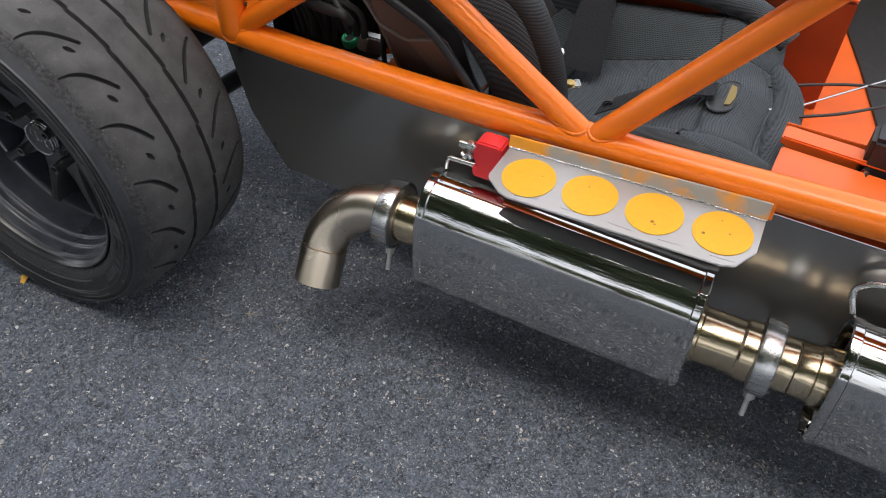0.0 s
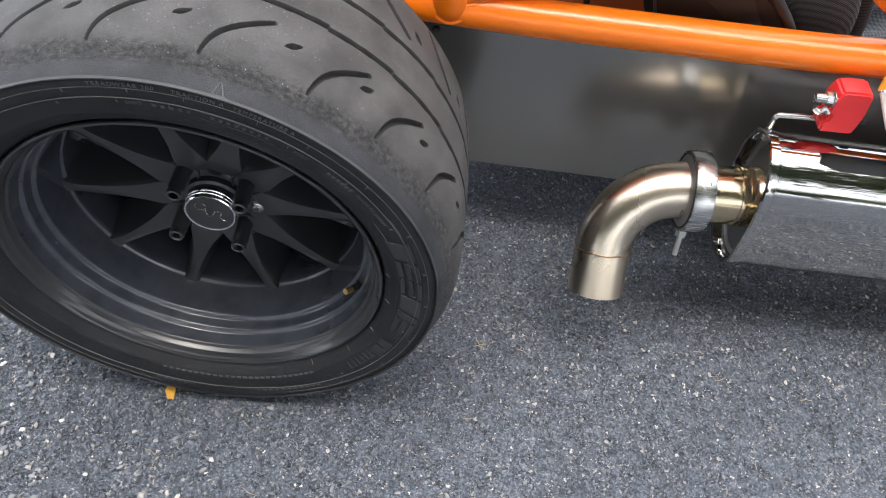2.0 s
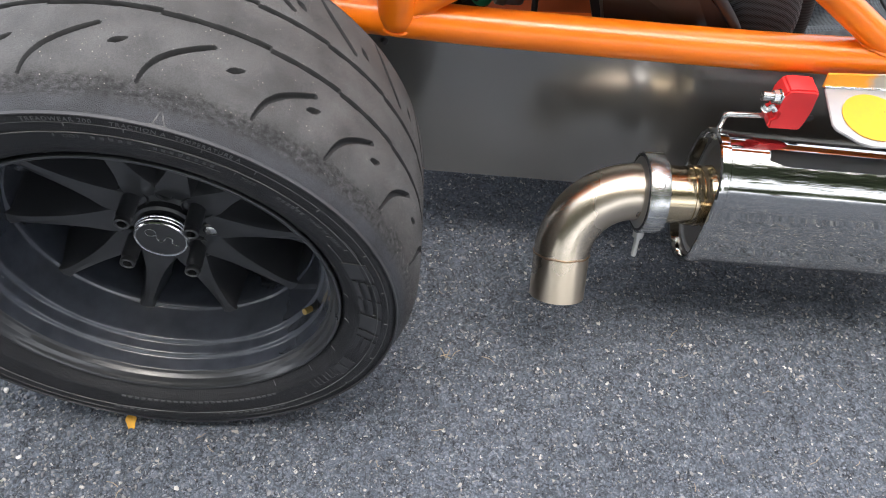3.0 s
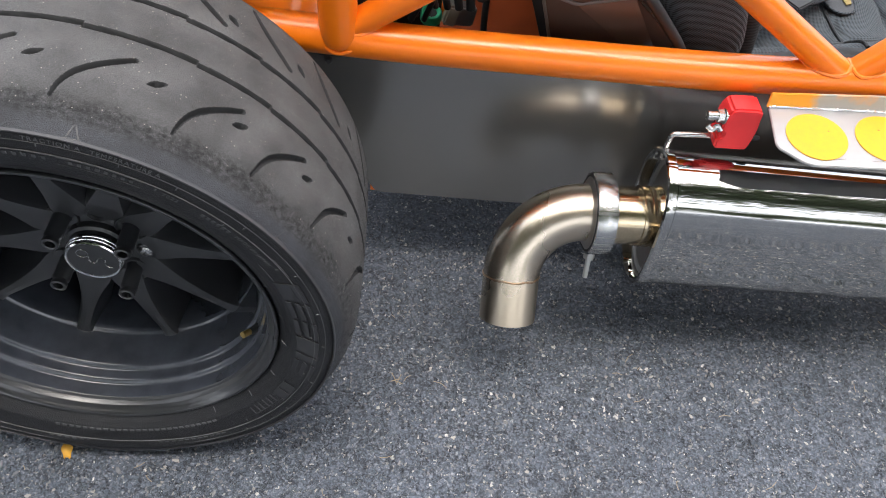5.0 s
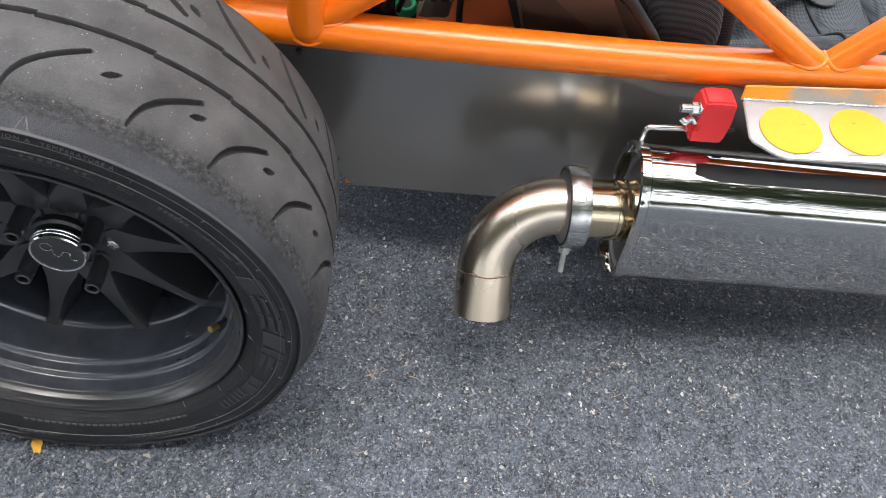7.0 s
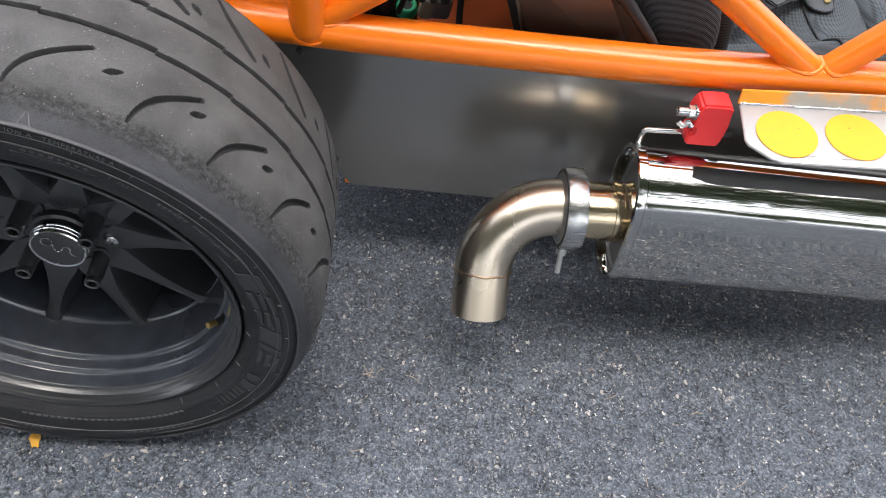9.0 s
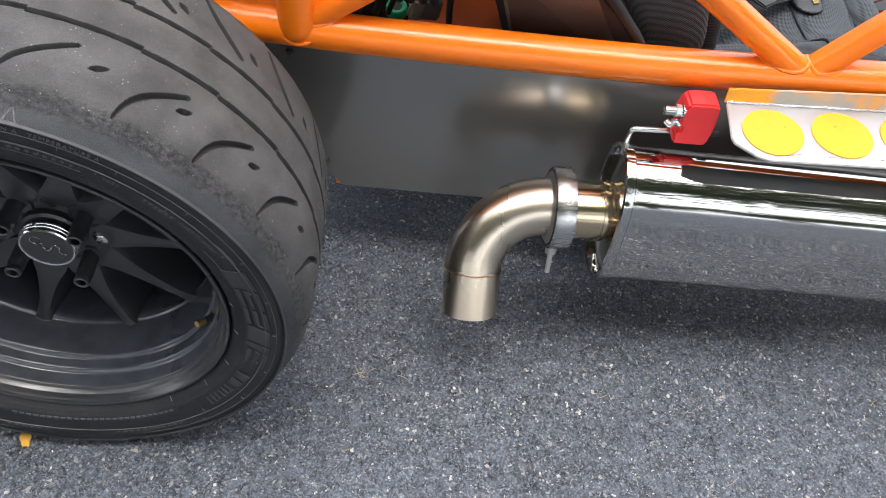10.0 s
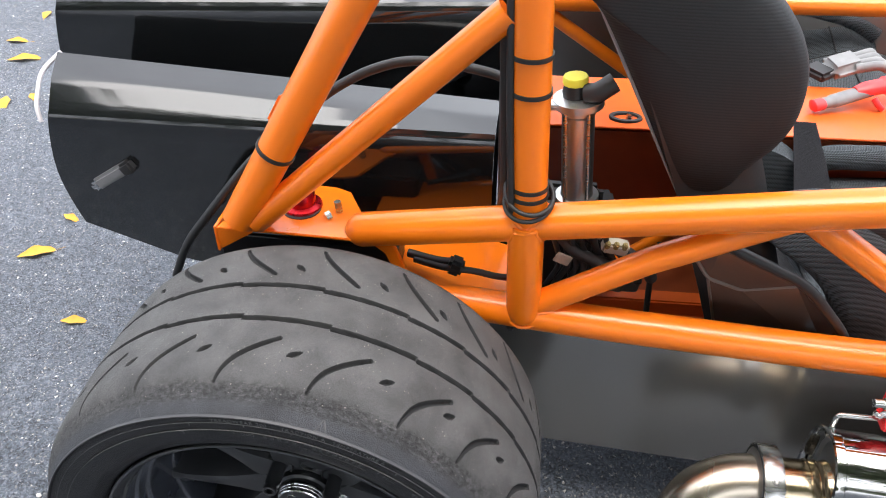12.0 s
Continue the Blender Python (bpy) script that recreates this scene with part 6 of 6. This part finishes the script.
def bucket_seat(y, label):
    seat = part("seat", grid(lambda u, v: Vector(seat_sheet(0.46, 0.98, lambda t: 0.2, lambda t: 0.05)(u, v)) + Vector((-0.005, y, -0.01)), 20, 40, 0.012), BLACK_PLASTIC, car, label, 60)
    wing_c = lambda t: 0.03 + 0.05 * smoothstep(0.08, 0.36, t)
    wing_b = lambda t: 0.025
    nose = lambda p: p - Vector((0.055 * smoothstep(0.03, 0.22, p.y) * smoothstep(0.86, 1.03, p.x), 0, 0))
    part("cushion", grid(lambda u, v: nose(Vector(seat_sheet(0.0, 0.45, lambda t: 0.218, wing_c, 0.05)(u, v))) + Vector((0, y, 0)), 72, 60, 0.02), FABRIC, seat, "black mesh fabric cushion with raised sides", 60)
    part("front_roll", tube([nose(Vector((1.052, 0.205 * k / 8, 0.35 - 0.0002 * k * k))) + Vector((0, y, 0)) for k in range(-8, 9)], [0.012 + 0.014 * math.sin(math.pi * (k + 8.5) / 17) for k in range(-8, 9)], 16), FABRIC, seat, "rounded front of the cushion")
    part("backrest", grid(lambda u, v: Vector(seat_sheet(0.46, 1.0, lambda t: 0.205 - 0.02 * t, wing_b)(u, v)) + Vector((0, y, 0)), 60, 60, 0.03), FABRIC, seat, "black mesh backrest", 60)
    base = seat_sheet(0.0, 0.45, lambda t: 0.218, wing_c, 0.05)
    for u in (0.245, 0.755):
        part("seam", tube([nose(Vector(base(u, 0.04 + 0.9 * k / 30))) + Vector((0, y, 0.0015)) for k in range(31)], 0.0026, 8), CORD, seat)
    for v in (0.3, 0.72):
        part("seam", tube([nose(Vector(base(0.1 + 0.8 * k / 40, v))) + Vector((0, y, 0.0015)) for k in range(41)], 0.0026, 8), CORD, seat)
    for k, s in enumerate((-1, 1)):
        wing = [(0.262, 0.84), (0.296, 0.8), (0.36, 0.69), (0.418, 0.583), (0.455, 0.562), (0.487, 0.578), (0.505, 0.615), (0.53, 0.648), (0.544, 0.69), (0.54, 0.742), (0.519, 0.787), (0.478, 0.83), (0.4, 0.89), (0.31, 0.9)]
        hip = [(0.53, 0.545), (0.575, 0.512), (0.612, 0.478), (0.642, 0.438), (0.665, 0.395), (0.69, 0.35), (0.73, 0.35), (0.748, 0.405), (0.732, 0.475), (0.698, 0.54), (0.655, 0.572), (0.61, 0.582), (0.56, 0.572)]
        a, b = pillow(wing, 0.395, 0.025, 0.06), pillow(hip, 0.362, 0.018, 0.06)
        for bm in (a, b):
            bmesh.ops.translate(bm, verts=bm.verts, vec=(0, -0.58, 0))
            bmesh.ops.scale(bm, verts=bm.verts, vec=(1, -s, 1))
            bmesh.ops.translate(bm, verts=bm.verts, vec=(0, y, -0.125 if s > 0 and bm is b else 0))
            bmesh.ops.recalc_face_normals(bm, faces=bm.faces)
        part("side_wing", a, VINYL, seat, "black ribbed shoulder wing", 60)
        part("hip_bolster", b, FABRIC, seat, "black mesh hip bolster", 60)
        if s < 0:
            part("bolster_edge", tube(rounded([(0.64, y - 0.205, 0.578), (0.698, y - 0.205, 0.545), (0.733, y - 0.203, 0.475), (0.747, y - 0.2, 0.41), (0.748, y - 0.2, 0.35)], 0.03), 0.021, 16), CORD, seat, "corded front edge of the bolster")
            part("cushion_edge", tube(rounded([(0.78, y - 0.2, 0.365), (0.88, y - 0.203, 0.39), (0.97, y - 0.206, 0.388), (1.05, y - 0.2, 0.358)], 0.04), 0.02, 16), CORD, seat, "corded side of the cushion")
        if s > 0:
            part("cushion_edge", tube(rounded([(0.68, y + 0.195, 0.4), (0.74, y + 0.2, 0.425), (0.86, y + 0.2, 0.432), (0.96, y + 0.195, 0.42), (1.02, y + 0.18, 0.385)], 0.04), 0.022, 16), FABRIC, seat, "raised inner side of the cushion")
        part("shell_edge", tube([(0.268, y + s * 0.185, 0.862), (0.302, y + s * 0.19, 0.8), (0.365, y + s * 0.19, 0.684), (0.43, y + s * 0.19, 0.563), (0.455, y + s * 0.19, 0.51)], [0.0028, 0.0026, 0.002, 0.0012, 0.001], 8), GLOVE, seat, "pale edge of the moulded shell")
        part("harness_strap", grid(lambda u, v: Vector(seat_sheet(0.36, 0.95, lambda t: 0.2, lambda t: 0.0)(0.5 + s * (0.1 + 0.07 * v) + (u - 0.5) * 0.15, v)) + Vector((0.016 + 0.02 * math.sin(3 * v), y, 0.008)), 4, 30, 0.002), STRAP, seat, "black harness strap")
    return seat


near_seat = bucket_seat(0.58, "black bucket seat with mesh cushion and harness")
bucket_seat(1.27, "second black bucket seat beyond the tunnel")
hole = [(x, y) for x, y in [tuple(p) for p in spline([(0.936, 0.56), (0.95, 0.605), (0.967, 0.614), (0.978, 0.6), (0.979, 0.56), (0.973, 0.53), (0.957, 0.52), (0.942, 0.53)], 5)]]
# black patch laid on the cushion as the shade inside the slot
part("slot_shade", prism(hole, 0.004, lambda u, v, w: (u, v, 0.3705 + w + 0.12 * (u - 0.957))), BLACK_PLASTIC, near_seat, "black patch for the shade inside the belt slot")
part("foam", prism([(0.963, 0.54), (0.971, 0.542), (0.975, 0.565), (0.972, 0.595), (0.963, 0.602)], 0.0015, lambda u, v, w: (u, v, 0.3749 + w + 0.12 * (u - 0.957))), FOAM, near_seat, "yellowed foam inside the slot")
part("slot_rim", tube([(x, y, 0.3742 + 0.12 * (x - 0.957)) for x, y in hole + hole[:1]], 0.0018, 8), FABRIC, near_seat)
part("lap_strap", grid(lambda u, v: (0.672 + (0.036 + 0.042 * v) * u + 0.004 * v, 0.79 - 0.19 * v + 0.02 * math.sin(math.pi * v), 0.482 - 0.15 * v + 0.012 * math.sin(math.pi * v)), 4, 16, 0.002), STRAP, near_seat, "wide black harness strap")
part("lap_belt", grid(lambda u, v: (0.79 + 0.155 * v, 0.48 + 0.085 * v + 0.04 * (u - 0.5), 0.352 + 0.012 * math.sin(math.pi * v) + 0.032 * v), 4, 14, 0.002), STRAP, near_seat, "black lap belt")
for name, size, m, mat in (("buckle", (0.034, 0.02, 0.005), pose(0.732, 0.503, 0.362, 10, -15, 25), ZINC), ("buckle", (0.014, 0.022, 0.005), pose(0.8, 0.492, 0.364, 5, -10, 10), DARK), ("adjuster", (0.03, 0.04, 0.006), pose(0.88, 0.53, 0.385, 0, -12, 30), DARK), ("buckle", (0.02, 0.014, 0.006), pose(0.678, 0.592, 0.362, 20, 0, 30), ZINC)):
    part(name, block(size, m, 0.002), mat, near_seat, "worn steel harness buckle" if mat is ZINC else "black strap adjuster")
part("buckle_button", lathe([(0.0, 0.009), (0.004, 0.008), (0.0045, 0.0005)], 20, (0.732, 0.503, 0.364), "z"), BRASS, near_seat)

# ---- in front of the seat ----
# these inner faces wear the orange that carries shade in its colour
part("side_ledge", block((0.5, 0.13, 0.006), pose(1.305, 0.355, 0.398, -4, 1.5, -3), 0.002), SHADED_ORANGE, car, "orange ledge inside the rail")
part("inner_wall", block((0.5, 0.004, 0.2), pose(1.305, 0.468, 0.302, -10, 0, -3), 0.001), SHADED_ORANGE, car, "orange inner side wall")
part("ledge_strip", block((0.5, 0.036, 0.006), pose(1.305, 0.4475, 0.4005, -4, 1.5, -3), 0.002), SHADED_ORANGE, car, "orange strip along the ledge with a dark joint")
part("footwell_floor", prism([(0.9, 0.42), (1.5, 0.42), (1.5, 1.44), (0.9, 1.44)], 0.004, lambda u, v, w: (u, v, 0.216 + w)), SHADED_ORANGE, car, "orange footwell floor")
part("footwell_mat", prism([(1.05, 1.44), (1.16, 1.054), (1.222, 0.8), (1.5, 0.8), (1.5, 1.44)], 0.006, lambda u, v, w: (u, v, 0.2205 + w), 0.001), BLACK_PLASTIC, car, "dark footwell mat", 30)
for pts, r, mat in (([(1.0, 0.66, 0.35), (1.06, 0.665, 0.37), (1.131, 0.723, 0.36), (1.3, 0.78, 0.36)], 0.0025, CABLE), ([(1.0, 0.57, 0.36), (1.054, 0.599, 0.362), (1.177, 0.758, 0.36), (1.3, 0.9, 0.36)], 0.0018, ZINC), ([(1.0, 0.55, 0.35), (1.059, 0.57, 0.366), (1.12, 0.6, 0.372), (1.183, 0.678, 0.36), (1.3, 0.8, 0.36)], 0.0025, CABLE)):
    cable(pts, r, "cable", mat, 0.04, label="thin control cable")
part("pedal_box", block((0.1, 0.05, 0.09), pose(1.21, 0.46, 0.4, 0, 0, -3), 0.006), DARK, car, "dark grey metal box")
part("box_screw", lathe([(0.405, 0.006), (0.432, 0.006), (0.434, 0.004), (0.434, 0.0005)], 12, (1.168, 0.004, 0.395), "y"), ZINC, car)

# ---- loose things on the tunnel ----
gun = part("infrared_thermometer", tube(rounded([(0.805, 0.92, 0.484), (0.84, 0.932, 0.49), (0.875, 0.945, 0.493), (0.95, 0.972, 0.497)], 0.02), [0.011] + [0.0165] * 7 + [0.02] * 7 + [0.021], 20, flat=0.8), RED, None, "")
tagged(gun, "red and black handheld infrared thermometer lying on the tunnel", "thermometer")
part("handle", tube(rounded([(0.738, 0.893, 0.467), (0.765, 0.904, 0.47), (0.8, 0.917, 0.478), (0.832, 0.928, 0.486)], 0.02), [0.0125] * 4 + [0.015] * 8 + [0.0145] * 4, 18, flat=0.75), LATCH, gun, "dark grey moulded grip")
part("end_cap", tube([(0.728, 0.889, 0.465), (0.731, 0.89, 0.4655), (0.745, 0.8955, 0.4675), (0.748, 0.897, 0.468)], [0.008, 0.0132, 0.0138, 0.0125], 18, flat=0.8), RED, gun)
part("trigger", tube(rounded([(0.838, 0.912, 0.478), (0.846, 0.905, 0.468), (0.856, 0.91, 0.46)], 0.008), 0.0055, 12), RED, gun)
part("label", block((0.045, 0.022, 0.002), pose(0.9, 0.952, 0.5105, 12, -4, 18), 0.0), YELLOW, gun, "yellow label")

glove = tagged(part("glove", block((0.07, 0.06, 0.03), pose(0.81, 1.03, 0.487, 8, -12, 20), 0.012, 3), GLOVE, None, "", 60), "pale grey work glove crumpled on the tunnel", "glove")
for k in range(4):
    part("finger", tube(rounded([(0.83, 1.01 + 0.016 * k, 0.49), (0.865, 1.0 + 0.02 * k, 0.505), (0.895 - 0.008 * k, 1.0 + 0.022 * k, 0.492)], 0.01), [0.009] * 9, 10), GLOVE, glove)
part("cuff", block((0.04, 0.055, 0.018), pose(0.768, 1.02, 0.475, 0, -8, 35), 0.006, 2), DARK, glove)

# ---- leaves on the ground ----
def leaf(x, y, s, turn, tilt):
    bm = bmesh.new()
    def fn(u, v):
        w = math.sin(math.pi * min(1, v * 1.02)) ** 0.8 * (0.42 + 0.06 * math.sin(14 * v))
        return Vector(((2 * u - 1) * w * s * 0.5, (v - 0.5) * s, 0.12 * s * (abs(2 * u - 1) ** 1.5) * w + 0.05 * s * math.sin(4 * v)))
    bm = grid(fn, 6, 14, 0.0006)
    bmesh.ops.remove_doubles(bm, verts=bm.verts, dist=1e-5)
    sweep(bm, [(0, -0.5 * s, 0.01 * s), (0.05 * s, -0.68 * s, 0.03 * s), (0.07 * s, -0.85 * s, 0.02 * s)], 0.0007, 6)
    ob = part("leaf", bm, LEAF, None, "", 60)
    ob.matrix_world = pose(x, y, 0.0025, tilt, 0, turn)
    return tagged(ob, "small dry yellow leaf lying on the asphalt", "leaf", "fallen leaves")


for x, y, s, turn, tilt in ((-0.078, -0.014, 0.03, 10, 25), (-0.87, 0.803, 0.085, 120, 5), (-0.67, 0.603, 0.055, 100, 8), (-0.864, 0.944, 0.05, 70, 10), (-1.49, 1.778, 0.11, 110, 5), (-1.371, 1.473, 0.08, 20, 12), (-1.304, 1.522, 0.06, 50, 10), (-1.6, 1.914, 0.08, 95, 5), (-1.631, 2.162, 0.07, 10, 5)):
    leaf(x, y, s, turn, tilt)


def litter():
    """Dry needles and straw bits scattered on the asphalt."""
    r = random.Random(12)
    bm = bmesh.new()
    for k in range(70):
        x, y = r.uniform(-0.9, 1.4), r.uniform(-0.3, 0.35)
        a, ln = r.uniform(0, 6.3), r.uniform(0.006, 0.022)
        q = Vector((math.cos(a), math.sin(a), 0)) * ln
        sweep(bm, [Vector((x, y, 0.0022)), Vector((x, y, 0.0032)) + 0.5 * q + Vector((-q.y, q.x, 0)) * 0.1, Vector((x, y, 0.0022)) + q], 0.0005, 5)
    for dx, dy, a in ((0, 0, 0.3), (0.004, 0.002, 1.2), (-0.003, 0.004, 2.0), (0.002, -0.003, 2.8)):
        q = Vector((math.cos(a), math.sin(a), 0)) * 0.008
        sweep(bm, [Vector((0.335 + dx, 0.105 + dy, 0.003)) - q, Vector((0.335 + dx, 0.105 + dy, 0.005)), Vector((0.335 + dx, 0.105 + dy, 0.003)) + q], 0.0006, 5)
    return tagged(part("litter", bm, STRAW, None, "", 60), "dry straw-coloured needles scattered on asphalt", "litter", kind="stuff")


litter()


# ---- trees across the road, mirrored in the polished steel ----
def tree(h, seed, wide=1.0, clumps=120):
    """A street tree: tapered trunk, forked limbs and a loose crown of small leaves."""
    r = random.Random(seed)
    ob = thing("tree", None, "leafy green street tree across the road", "tree", "street trees")
    bm = bmesh.new()
    sweep(bm, [(0, 0, 0), (0.05, 0.03, 0.4 * h), (0, 0, 0.85 * h)], [0.16, 0.12, 0.04], 10)
    tips = []
    for k in range(9):
        a, z = 2.4 * k, h * (0.45 + 0.045 * k)
        q = Vector((math.cos(a), math.sin(a), 0))
        end = Vector((q.x * wide, q.y, 0)) * h * r.uniform(0.18, 0.27) + Vector((0, 0, z + h * r.uniform(0.08, 0.2)))
        sweep(bm, [(0, 0, z), q * h * 0.12 + Vector((0, 0, z + 0.05 * h)), end], [0.05, 0.03, 0.01], 6)
        tips.append(end)
    part("trunk", bm, BARK, ob)
    verts, faces = [], []
    for k in range(clumps):
        c = r.choice(tips) * r.uniform(0.45, 1.1) + Vector((r.gauss(0, 0.08) * wide, r.gauss(0, 0.06), r.gauss(0, 0.05))) * h
        for j in range(110):
            p = c + Vector((r.gauss(0, 0.05) * wide, r.gauss(0, 0.045), r.gauss(0, 0.035))) * h
            d = Vector((r.gauss(0, 1), r.gauss(0, 1), r.gauss(0, 0.6))).normalized()
            e = d.orthogonal().normalized()
            s = 0.011 * h * r.uniform(0.7, 1.4)
            i = len(verts)
            verts += [p - d * s, p + e * s * 0.55, p + d * s, p - e * s * 0.55]
            faces.append((i, i + 1, i + 2, i + 3))
    me = bpy.data.meshes.new("crown")
    me.from_pydata([tuple(v) for v in verts], [], faces)
    me.materials.append(FOLIAGE)
    under(new("crown", me), ob)
    return ob


first = tree(7.6, 2, 2.6, 460)
first.location = (-3.8, -3.9, 0)
copy_thing(first, pose(9.2, -4.0, 0, 0, 0, 180))
second = tree(6.0, 5)
second.location = (5.0, -26.0, 0)
for k in range(12):
    copy_thing(second, pose(-30 + 4.6 * k, -25 - 2 * (k % 3), 0, 0, 0, 47 * k))
